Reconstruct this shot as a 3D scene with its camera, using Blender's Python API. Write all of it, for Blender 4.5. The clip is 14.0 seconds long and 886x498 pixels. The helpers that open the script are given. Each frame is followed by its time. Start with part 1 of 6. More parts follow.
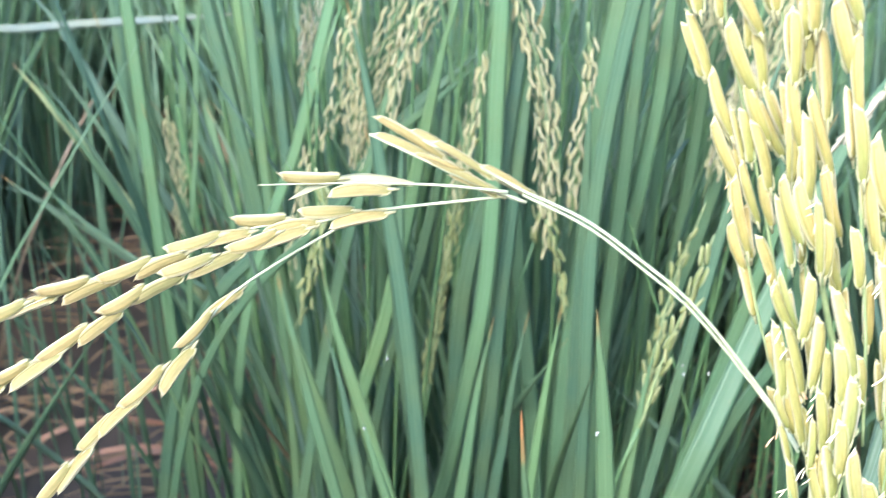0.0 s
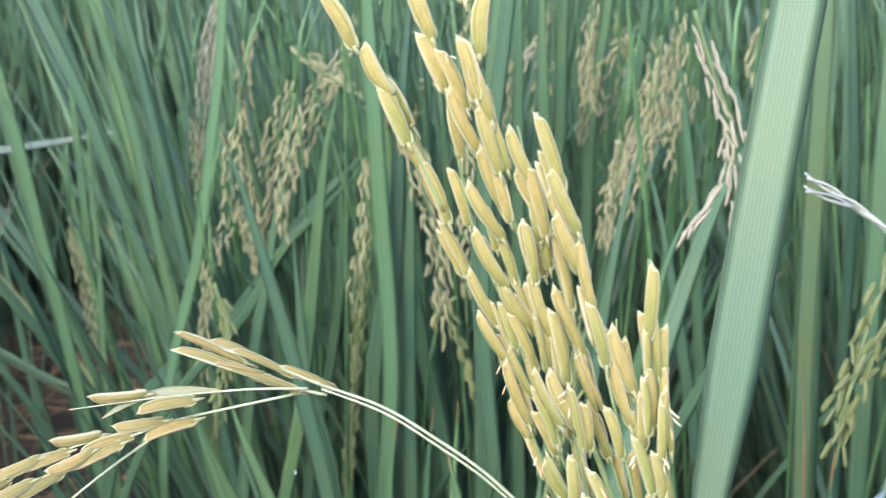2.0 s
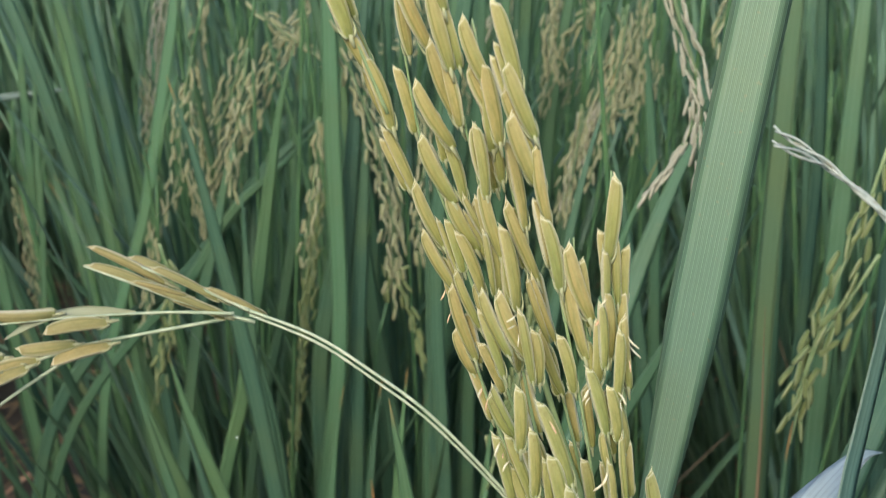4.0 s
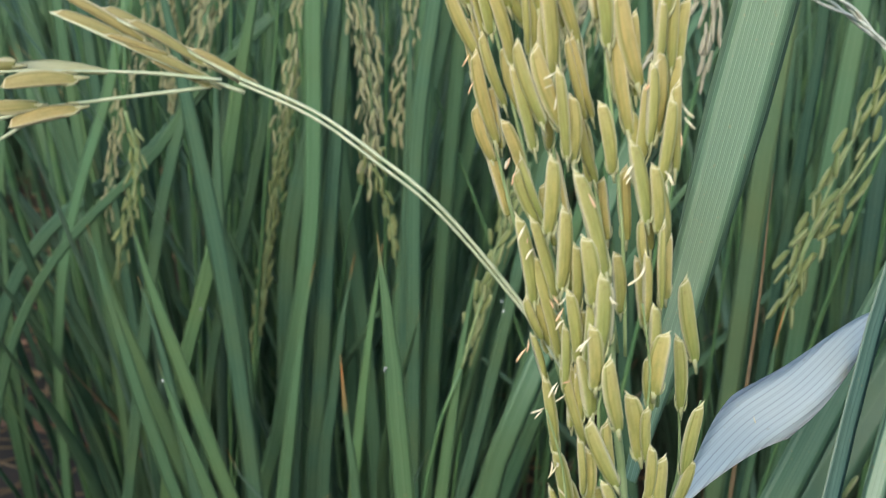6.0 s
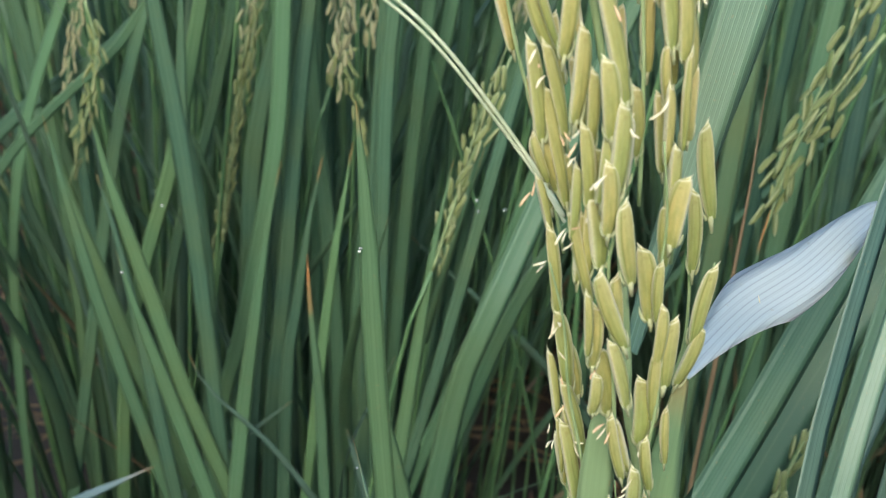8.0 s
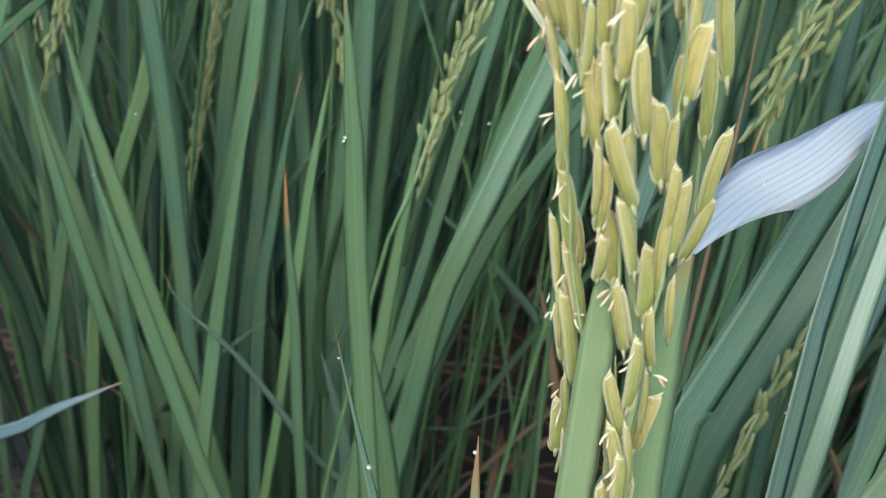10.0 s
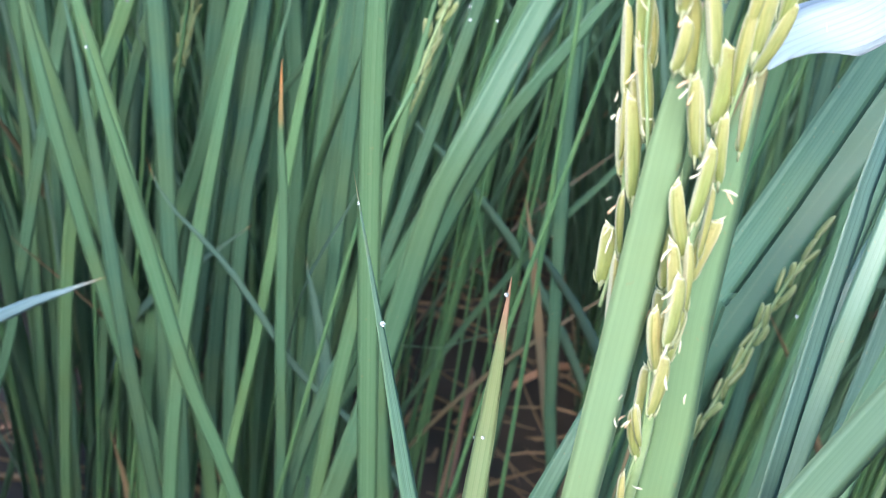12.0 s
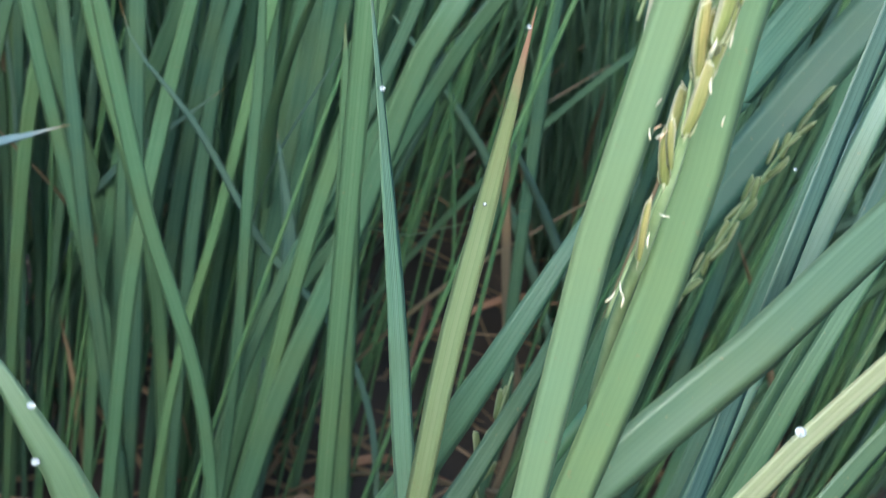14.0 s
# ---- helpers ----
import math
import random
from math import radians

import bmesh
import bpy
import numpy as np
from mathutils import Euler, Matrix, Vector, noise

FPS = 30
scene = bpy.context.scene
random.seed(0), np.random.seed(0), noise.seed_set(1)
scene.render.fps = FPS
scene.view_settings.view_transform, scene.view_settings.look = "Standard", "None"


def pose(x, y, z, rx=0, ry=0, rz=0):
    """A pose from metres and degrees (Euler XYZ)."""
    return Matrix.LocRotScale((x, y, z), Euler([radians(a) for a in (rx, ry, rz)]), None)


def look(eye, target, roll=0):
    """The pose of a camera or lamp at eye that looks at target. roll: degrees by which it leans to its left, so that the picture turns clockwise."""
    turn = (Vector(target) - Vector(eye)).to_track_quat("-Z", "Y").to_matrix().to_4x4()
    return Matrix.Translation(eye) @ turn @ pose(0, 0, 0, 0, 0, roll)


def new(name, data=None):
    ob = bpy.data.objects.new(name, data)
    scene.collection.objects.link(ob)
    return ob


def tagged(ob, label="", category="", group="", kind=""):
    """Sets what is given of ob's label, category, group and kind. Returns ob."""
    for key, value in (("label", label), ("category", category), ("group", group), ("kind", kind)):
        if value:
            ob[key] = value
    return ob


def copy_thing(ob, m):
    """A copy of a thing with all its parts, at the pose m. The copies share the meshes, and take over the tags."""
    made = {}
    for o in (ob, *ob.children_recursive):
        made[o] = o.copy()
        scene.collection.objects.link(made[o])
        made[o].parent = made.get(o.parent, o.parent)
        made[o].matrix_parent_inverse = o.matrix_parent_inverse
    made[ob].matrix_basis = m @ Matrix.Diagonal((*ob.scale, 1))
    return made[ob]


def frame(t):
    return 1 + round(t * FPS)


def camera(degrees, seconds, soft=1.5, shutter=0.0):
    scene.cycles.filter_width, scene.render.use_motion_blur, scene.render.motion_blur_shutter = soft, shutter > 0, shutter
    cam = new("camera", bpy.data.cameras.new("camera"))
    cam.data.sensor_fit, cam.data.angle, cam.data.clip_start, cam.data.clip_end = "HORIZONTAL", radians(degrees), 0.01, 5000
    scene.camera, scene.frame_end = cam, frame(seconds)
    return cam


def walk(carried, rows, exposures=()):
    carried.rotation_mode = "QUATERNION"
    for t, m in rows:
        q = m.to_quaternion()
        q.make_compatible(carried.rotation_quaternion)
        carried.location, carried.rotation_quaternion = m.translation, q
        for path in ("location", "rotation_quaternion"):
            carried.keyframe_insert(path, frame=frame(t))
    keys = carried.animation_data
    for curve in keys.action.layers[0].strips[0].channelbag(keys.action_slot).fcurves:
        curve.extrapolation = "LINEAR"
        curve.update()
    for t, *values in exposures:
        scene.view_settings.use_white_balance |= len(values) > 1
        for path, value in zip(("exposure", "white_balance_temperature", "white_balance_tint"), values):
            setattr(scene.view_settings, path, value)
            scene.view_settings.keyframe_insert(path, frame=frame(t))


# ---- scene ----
cam = camera(41.2, 14.0, soft=0.5, shutter=0.5)
cam.data.dof.use_dof = True
cam.data.dof.focus_distance = 0.17
cam.data.dof.aperture_fstop = 62
PATH = [
    (0, (-0.01882, -0.17002, 0.80191), (-0.06614, 0.29149, 0.61543), 0.647),
    (0.5, (-0.01080, -0.16570, 0.80578), (-0.05612, 0.29774, 0.62364), -0.802),
    (1, (-0.00449, -0.16526, 0.81422), (-0.04102, 0.29966, 0.63390), -2.928),
    (1.5, (0.00119, -0.16826, 0.81958), (-0.02790, 0.29919, 0.64452), -4.270),
    (2, (0.00428, -0.17300, 0.82500), (-0.01859, 0.29830, 0.65960), -4.356),
    (2.2, (0.00621, -0.17359, 0.82494), (-0.01425, 0.29856, 0.66166), -4.111),
    (4.3, (0.00467, -0.16136, 0.80708), (0.00133, 0.30674, 0.63137), -1.268),
    (4.5, (0.00251, -0.16154, 0.80471), (0.00026, 0.30472, 0.62414), -0.859),
    (5, (0.00000, -0.16000, 0.80000), (0.00000, 0.30359, 0.61270), -0.000),
    (5.5, (0.00104, -0.15468, 0.79442), (0.00597, 0.30644, 0.60116), 0.723),
    (6, (-0.00153, -0.15075, 0.78653), (0.00898, 0.30677, 0.58512), 1.751),
    (6.5, (-0.00418, -0.14869, 0.78363), (0.01077, 0.30571, 0.57556), 2.410),
    (7, (-0.00362, -0.14616, 0.78021), (0.01459, 0.30534, 0.56617), 2.890),
    (7.5, (-0.00452, -0.14405, 0.77605), (0.01797, 0.30415, 0.55556), 3.649),
    (8, (-0.00446, -0.14202, 0.77131), (0.02337, 0.30223, 0.54358), 4.272),
    (8.2, (-0.00396, -0.14142, 0.77066), (0.02576, 0.30142, 0.54042), 4.621),
    (10.3, (-0.00718, -0.13782, 0.75594), (0.03597, 0.29295, 0.50579), 7.025),
    (10.5, (-0.00836, -0.13705, 0.75389), (0.03655, 0.29260, 0.50214), 7.450),
    (11, (-0.01072, -0.13754, 0.74960), (0.03696, 0.28927, 0.49355), 8.224),
    (11.5, (-0.01243, -0.13706, 0.74307), (0.03915, 0.28693, 0.48313), 9.255),
    (12, (-0.01239, -0.13873, 0.73878), (0.04304, 0.28332, 0.47647), 10.393),
    (12.5, (-0.01179, -0.14028, 0.73244), (0.04807, 0.27965, 0.46773), 11.404),
    (13, (-0.01521, -0.14056, 0.72379), (0.04821, 0.27642, 0.45527), 13.020),
    (13.5, (-0.01472, -0.14275, 0.71749), (0.05385, 0.27111, 0.44542), 14.223),
    (14, (-0.01389, -0.14414, 0.70875), (0.06322, 0.26593, 0.43327), 16.069),
]
EXPOSURES = [
    (0.0, 1.52, 6150, 11), (0.5, 1.32, 6150, 11), (1.0, 1.15, 6200, 11), (1.5, 1.1, 6150, 11), (2.0, 0.8, 6300, 11), (4.4, 0.10, 6850, 1), (6.0, 0.20, 6850, 1), (8.2, 0.42, 6700, 1),
    (10.4, 0.6, 6250, 7), (11.0, 0.9, 6000, 7), (12.0, 1.28, 5900, 7), (12.5, 1.1, 5900, 6), (13.0, 1.15, 5850, 3), (13.5, 1.12, 5850, 1), (14.0, 0.85, 5850, 1),
]
walk(cam, [(t, look(eye, target, roll)) for t, eye, target, roll in PATH], EXPOSURES)

# ---- light ----
world = bpy.data.worlds.new("sky")
scene.world = world
world.use_nodes = True
wn = world.node_tree.nodes
sky = wn.new("ShaderNodeTexSky")
sky.sky_type, sky.sun_disc = "NISHITA", False
sky.sun_elevation, sky.sun_rotation = radians(40), radians(197)
sky.air_density, sky.dust_density = 1.0, 2.5
world.node_tree.links.new(sky.outputs[0], wn["Background"].inputs[0])
wn["Background"].inputs[1].default_value = 0.30

sun_data = bpy.data.lights.new("sun", "SUN")
sun_data.energy, sun_data.angle, sun_data.color = 0.85, radians(22), (1.0, 0.95, 0.86)
sun = new("sun", sun_data)
sun.matrix_world = look((-0.6, -1.7, 2.25), (0, 0.2, 0.6))


# ---- materials ----
def mat_base(name):
    m = bpy.data.materials.new(name)
    m.use_nodes = True
    return m, m.node_tree.nodes, m.node_tree.links, m.node_tree.nodes["Principled BSDF"]


def math_node(nodes, links, op, a, b=None):
    n = nodes.new("ShaderNodeMath")
    n.operation = op
    for i, v in enumerate((a, b)):
        if v is None:
            continue
        if isinstance(v, (int, float)):
            n.inputs[i].default_value = v
        else:
            links.new(v, n.inputs[i])
    return n.outputs[0]


def ramp_node(nodes, links, fac, stops):
    n = nodes.new("ShaderNodeValToRGB")
    el = n.color_ramp.elements
    while len(el) < len(stops):
        el.new(0.5)
    for e, (p, c) in zip(el, stops):
        e.position, e.color = p, (*c, 1)
    links.new(fac, n.inputs[0])
    return n.outputs[0]


def mix_node(nodes, links, fac, a, b, kind="MIX"):
    n = nodes.new("ShaderNodeMix")
    n.data_type, n.blend_type = "RGBA", kind
    for i, v in ((0, fac), (6, a), (7, b)):
        if isinstance(v, (int, float)):
            n.inputs[i].default_value = v
        elif isinstance(v, tuple):
            n.inputs[i].default_value = (*v, 1)
        else:
            links.new(v, n.inputs[i])
    return n.outputs[2]


def noise_node(nodes, links, vec, scale, detail=3.0):
    n = nodes.new("ShaderNodeTexNoise")
    n.inputs["Scale"].default_value, n.inputs["Detail"].default_value = scale, detail
    if vec is not None:
        links.new(vec, n.inputs["Vector"])
    return n.outputs["Fac"]


def leaf_material(name, base, tip=(0.36, 0.24, 0.10), vein=0.35, rough=0.42, through_light=0.16, tip_from=0.984, spread=0.36, vein_tone=1.7, rib_tone=0.15, gap=0.00075, crisp=1.0, relief=0.35, mottle=0.45):
    """A rice blade: parallel veins along its length, a paler midrib, mottling and a dry tip."""
    m, N, L, bsdf = mat_base(name)
    uv = N.new("ShaderNodeUVMap")
    uv.uv_map = "UVMap"
    sep = N.new("ShaderNodeSeparateXYZ")
    L.new(uv.outputs[0], sep.inputs[0])
    u, s = sep.outputs[0], sep.outputs[1]
    wob = noise_node(N, L, uv.outputs[0], 60.0, 2.0)
    uu = math_node(N, L, "ADD", u, math_node(N, L, "MULTIPLY", wob, 0.00012))
    veins = math_node(N, L, "SINE", math_node(N, L, "MULTIPLY", uu, 2 * math.pi / gap))
    fine = math_node(N, L, "SINE", math_node(N, L, "MULTIPLY", uu, 2 * math.pi / (gap * 0.41)))
    both = math_node(N, L, "ADD", math_node(N, L, "MULTIPLY", veins, 0.6), math_node(N, L, "MULTIPLY", fine, 0.4))
    stripe = math_node(N, L, "ADD", math_node(N, L, "MULTIPLY", both, 0.5), 0.5)
    stripe = math_node(N, L, "POWER", stripe, crisp)
    rib = math_node(N, L, "LESS_THAN", math_node(N, L, "ABSOLUTE", u), 0.00035)
    tc = N.new("ShaderNodeTexCoord")
    blotch = noise_node(N, L, tc.outputs["Object"], 28.0, 4.0)
    speck = noise_node(N, L, tc.outputs["Object"], 900.0, 2.0)
    info = N.new("ShaderNodeObjectInfo")
    rnd = info.outputs["Random"]
    r, g, b = base
    lo = (r * (1 - spread), g * (1 - spread * 0.8), b * (1 - spread * 0.5))
    hi = (r * (1 + spread * 1.0), g * (1 + spread), b * (1 + spread * 0.4))
    c = ramp_node(N, L, rnd, [(0.0, lo), (0.5, base), (1.0, hi)])
    c = mix_node(N, L, math_node(N, L, "MULTIPLY", stripe, vein), c, (r * vein_tone + 0.01, g * vein_tone * 0.95 + 0.01, b * vein_tone + 0.01))
    c = mix_node(N, L, math_node(N, L, "MULTIPLY", rib, rib_tone), c, (min(1, r * 2.2 + 0.03), min(1, g * 1.8 + 0.03), min(1, b * 2.0 + 0.02)))
    bl = N.new("ShaderNodeMapRange")
    bl.inputs[1].default_value, bl.inputs[2].default_value = 0.42, 0.72
    bl.inputs[3].default_value, bl.inputs[4].default_value = 0.0, mottle
    L.new(blotch, bl.inputs[0])
    c = mix_node(N, L, bl.outputs[0], c, (r * 1.35 + 0.015, g * 1.12, b * 0.8))
    sp = math_node(N, L, "MULTIPLY", math_node(N, L, "GREATER_THAN", speck, 0.71), 0.3)
    c = mix_node(N, L, sp, c, (0.30, 0.24, 0.12))
    margin = N.new("ShaderNodeUVMap")
    margin.uv_map = "margin"
    msep = N.new("ShaderNodeSeparateXYZ")
    L.new(margin.outputs[0], msep.inputs[0])
    rim = N.new("ShaderNodeMapRange")
    rim.inputs[1].default_value, rim.inputs[2].default_value = 0.86, 1.0
    rim.inputs[3].default_value, rim.inputs[4].default_value = 0.0, 0.5
    L.new(msep.outputs[0], rim.inputs[0])
    c = mix_node(N, L, rim.outputs[0], c, (min(1.0, r * 2 + 0.05), min(1.0, g * 1.7 + 0.05), min(1.0, b * 1.7 + 0.03)))
    dry = N.new("ShaderNodeMapRange")
    dry.inputs[1].default_value, dry.inputs[2].default_value = tip_from, min(1.0, tip_from + 0.04)
    L.new(math_node(N, L, "ADD", s, math_node(N, L, "MULTIPLY", math_node(N, L, "SUBTRACT", blotch, 0.5), 0.06)), dry.inputs[0])
    c = mix_node(N, L, dry.outputs[0], c, tip)
    L.new(c, bsdf.inputs["Base Color"])
    bsdf.inputs["Roughness"].default_value = rough
    bsdf.inputs["Specular IOR Level"].default_value = 0.45
    bump = N.new("ShaderNodeBump")
    bump.inputs["Strength"].default_value, bump.inputs["Distance"].default_value = relief, 0.0001
    L.new(stripe, bump.inputs["Height"])
    L.new(bump.outputs[0], bsdf.inputs["Normal"])
    tr = N.new("ShaderNodeBsdfTranslucent")
    L.new(mix_node(N, L, 1.0, c, (1.6, 1.5, 0.7), "MULTIPLY"), tr.inputs[0])
    mx = N.new("ShaderNodeMixShader")
    mx.inputs[0].default_value = through_light
    L.new(bsdf.outputs[0], mx.inputs[1])
    L.new(tr.outputs[0], mx.inputs[2])
    L.new(mx.outputs[0], N["Material Output"].inputs[0])
    return m


def husk_material(name, green, gold, pale, rough=0.78):
    """Rice hull: nerves along its length, cream keels, greenish to golden flanks, a few brown marks."""
    m, N, L, bsdf = mat_base(name)
    tc = N.new("ShaderNodeTexCoord")
    info = N.new("ShaderNodeObjectInfo")
    uv = N.new("ShaderNodeUVMap")
    uv.uv_map = "UVMap"
    sep = N.new("ShaderNodeSeparateXYZ")
    L.new(uv.outputs[0], sep.inputs[0])
    a, s = sep.outputs[0], sep.outputs[1]
    mp = N.new("ShaderNodeMapping")
    mp.inputs["Scale"].default_value = (1500, 1500, 420)
    L.new(tc.outputs["Object"], mp.inputs[0])
    off = N.new("ShaderNodeVectorMath")
    off.operation = "ADD"
    L.new(mp.outputs[0], off.inputs[0])
    L.new(info.outputs["Location"], off.inputs[1])
    streak = noise_node(N, L, off.outputs[0], 1.0, 4.0)
    mark = noise_node(N, L, tc.outputs["Object"], 420.0, 3.0)
    c = ramp_node(N, L, info.outputs["Random"], [(0.0, green), (0.5, tuple((x + y) / 2 for x, y in zip(green, gold))), (1.0, gold)])
    shade = N.new("ShaderNodeMapRange")
    shade.inputs[1].default_value, shade.inputs[2].default_value = 0.3, 0.6
    shade.inputs[3].default_value, shade.inputs[4].default_value = 0.75, 0.0
    L.new(streak, shade.inputs[0])
    c = mix_node(N, L, shade.outputs[0], c, tuple(x * 0.68 for x in green))
    warm = noise_node(N, L, off.outputs[0], 0.22, 2.0)
    wm = N.new("ShaderNodeMapRange")
    wm.inputs[1].default_value, wm.inputs[2].default_value = 0.48, 0.72
    wm.inputs[3].default_value, wm.inputs[4].default_value = 0.0, 0.6
    L.new(warm, wm.inputs[0])
    c = mix_node(N, L, wm.outputs[0], c, (gold[0] * 1.08, gold[1] * 0.80, gold[2] * 0.62))
    age = N.new("ShaderNodeMapRange")
    age.inputs[1].default_value, age.inputs[2].default_value = 0.25, 0.95
    age.inputs[3].default_value, age.inputs[4].default_value = 0.0, 0.5
    L.new(math_node(N, L, "ADD", s, math_node(N, L, "MULTIPLY", math_node(N, L, "SUBTRACT", warm, 0.5), 1.6)), age.inputs[0])
    c = mix_node(N, L, age.outputs[0], c, tuple(0.8 * x + 0.2 * y for x, y in zip(gold, pale)))
    ring = math_node(N, L, "COSINE", math_node(N, L, "MULTIPLY", a, 2 * math.pi))
    nerve = math_node(N, L, "POWER", math_node(N, L, "ABSOLUTE", math_node(N, L, "COSINE", math_node(N, L, "MULTIPLY", a, 7 * math.pi))), 8.0)
    c = mix_node(N, L, math_node(N, L, "MULTIPLY", nerve, 0.05), c, pale)
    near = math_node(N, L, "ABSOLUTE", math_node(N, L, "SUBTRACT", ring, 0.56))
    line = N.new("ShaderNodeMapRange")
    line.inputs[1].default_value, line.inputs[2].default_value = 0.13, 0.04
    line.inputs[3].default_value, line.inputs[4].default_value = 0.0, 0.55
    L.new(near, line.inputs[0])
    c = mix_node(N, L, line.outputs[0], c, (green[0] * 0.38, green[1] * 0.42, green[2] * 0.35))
    lip = N.new("ShaderNodeMapRange")
    lip.inputs[1].default_value, lip.inputs[2].default_value = 0.10, 0.02
    lip.inputs[3].default_value, lip.inputs[4].default_value = 0.0, 0.3
    L.new(math_node(N, L, "ABSOLUTE", math_node(N, L, "SUBTRACT", ring, 0.76)), lip.inputs[0])
    c = mix_node(N, L, lip.outputs[0], c, pale)
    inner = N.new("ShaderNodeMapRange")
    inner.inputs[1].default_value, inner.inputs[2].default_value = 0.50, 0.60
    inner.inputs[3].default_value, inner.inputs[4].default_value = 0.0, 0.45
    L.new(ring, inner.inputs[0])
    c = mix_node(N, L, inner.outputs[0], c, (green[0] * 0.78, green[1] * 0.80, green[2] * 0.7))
    keel = math_node(N, L, "POWER", math_node(N, L, "ABSOLUTE", ring), 7.0)
    back = math_node(N, L, "POWER", math_node(N, L, "MAXIMUM", math_node(N, L, "MULTIPLY", ring, -1.0), 0.0), 5.0)
    c = mix_node(N, L, math_node(N, L, "MULTIPLY", back, 0.5), c, pale)
    c = mix_node(N, L, math_node(N, L, "MULTIPLY", keel, 0.9), c, pale)
    beak = N.new("ShaderNodeMapRange")
    beak.inputs[1].default_value, beak.inputs[2].default_value = 0.96, 1.0
    L.new(s, beak.inputs[0])
    c = mix_node(N, L, beak.outputs[0], c, tuple(min(1.0, x * 1.1) for x in pale))
    foot = N.new("ShaderNodeMapRange")
    foot.inputs[1].default_value, foot.inputs[2].default_value = 0.14, 0.0
    L.new(s, foot.inputs[0])
    c = mix_node(N, L, math_node(N, L, "MULTIPLY", foot.outputs[0], 0.35), c, (green[0] * 0.5, green[1] * 0.75, green[2] * 0.5))
    grit = N.new("ShaderNodeMapRange")
    grit.inputs[1].default_value, grit.inputs[2].default_value = 0.35, 0.65
    grit.inputs[3].default_value, grit.inputs[4].default_value = 0.0, 0.22
    L.new(noise_node(N, L, tc.outputs["Object"], 3200.0, 2.0), grit.inputs[0])
    c = mix_node(N, L, grit.outputs[0], c, tuple(x * 0.72 for x in gold))
    mk = N.new("ShaderNodeMapRange")
    mk.inputs[1].default_value, mk.inputs[2].default_value = 0.60, 0.74
    mk.inputs[3].default_value, mk.inputs[4].default_value = 0.0, 0.6
    L.new(mark, mk.inputs[0])
    c = mix_node(N, L, mk.outputs[0], c, (0.24, 0.14, 0.06))
    L.new(c, bsdf.inputs["Base Color"])
    bsdf.inputs["Roughness"].default_value = rough
    bsdf.inputs["Specular IOR Level"].default_value = 0.12
    bump = N.new("ShaderNodeBump")
    bump.inputs["Strength"].default_value, bump.inputs["Distance"].default_value = 0.45, 0.0003
    L.new(math_node(N, L, "ADD", streak, math_node(N, L, "MULTIPLY", nerve, 0.3)), bump.inputs["Height"])
    L.new(bump.outputs[0], bsdf.inputs["Normal"])
    tr = N.new("ShaderNodeBsdfTranslucent")
    L.new(c, tr.inputs[0])
    mx = N.new("ShaderNodeMixShader")
    mx.inputs[0].default_value = 0.22
    L.new(bsdf.outputs[0], mx.inputs[1])
    L.new(tr.outputs[0], mx.inputs[2])
    L.new(mx.outputs[0], N["Material Output"].inputs[0])
    return m


def plain_material(name, colour, other, scale, rough=0.6):
    m, N, L, bsdf = mat_base(name)
    tc = N.new("ShaderNodeTexCoord")
    n = noise_node(N, L, tc.outputs["Object"], scale, 4.0)
    L.new(ramp_node(N, L, n, [(0.3, colour), (0.7, other)]), bsdf.inputs["Base Color"])
    bsdf.inputs["Roughness"].default_value = rough
    return m


LEAF = leaf_material("rice_leaf", (0.080, 0.164, 0.099), vein=0.2)
LEAFD = leaf_material("rice_leaf_dark", (0.064, 0.136, 0.090), vein=0.2)
LEAFB = leaf_material("rice_leaf_fresh", (0.098, 0.190, 0.100), vein=0.2)
LEAFN = leaf_material("rice_leaf_broad", (0.102, 0.172, 0.098), vein=0.18, spread=0.1, rib_tone=0.05, relief=0.1)
RIBBED = leaf_material("rice_leaf_ribbed", (0.118, 0.205, 0.128), vein=0.55, spread=0.05, rib_tone=0.0, vein_tone=2.1, gap=0.00066, crisp=3.5)
LEAFY = leaf_material("rice_leaf_yellowing", (0.205, 0.275, 0.155), tip=(0.45, 0.27, 0.19), tip_from=0.988, vein=0.25)
SHEATH = leaf_material("rice_leaf_sheath", (0.185, 0.285, 0.165), tip=(0.60, 0.48, 0.40), tip_from=0.993, vein=0.12, spread=0.08, rib_tone=0.0, relief=0.1)
SHEATHG = leaf_material("rice_leaf_sheath_green", (0.165, 0.265, 0.14), vein=0.12, spread=0.08, rib_tone=0.0, relief=0.1)
LEAFGREY = leaf_material("rice_leaf_glaucous", (0.096, 0.178, 0.136), rough=0.36)
LEAFPALE = leaf_material("rice_leaf_pale", (0.225, 0.255, 0.165), vein=0.25)
# flag leaf: the sky's bluish white sheen is put into the base colour
PALE = leaf_material("flag_leaf_sky_sheen", (0.42, 0.48, 0.50), mottle=0.08, vein=0.7, rough=0.5, through_light=0.1, spread=0.04, vein_tone=0.55, rib_tone=0.0, gap=0.00095, crisp=3.0)
PALEBG = leaf_material("leaf_pale_underside", (0.15, 0.24, 0.26), rough=0.36)
PAPERY = leaf_material("papery_bract", (0.30, 0.34, 0.25), tip=(0.45, 0.3, 0.22), vein=0.5, rough=0.6, through_light=0.35, spread=0.05, gap=0.0004)
WHITE = leaf_material("leaf_bleached", (0.22, 0.30, 0.27), rough=0.4)
TIPPED = leaf_material("rice_leaf_withered_tip", (0.072, 0.150, 0.090), tip=(0.62, 0.30, 0.12), tip_from=0.966, through_light=0.15)
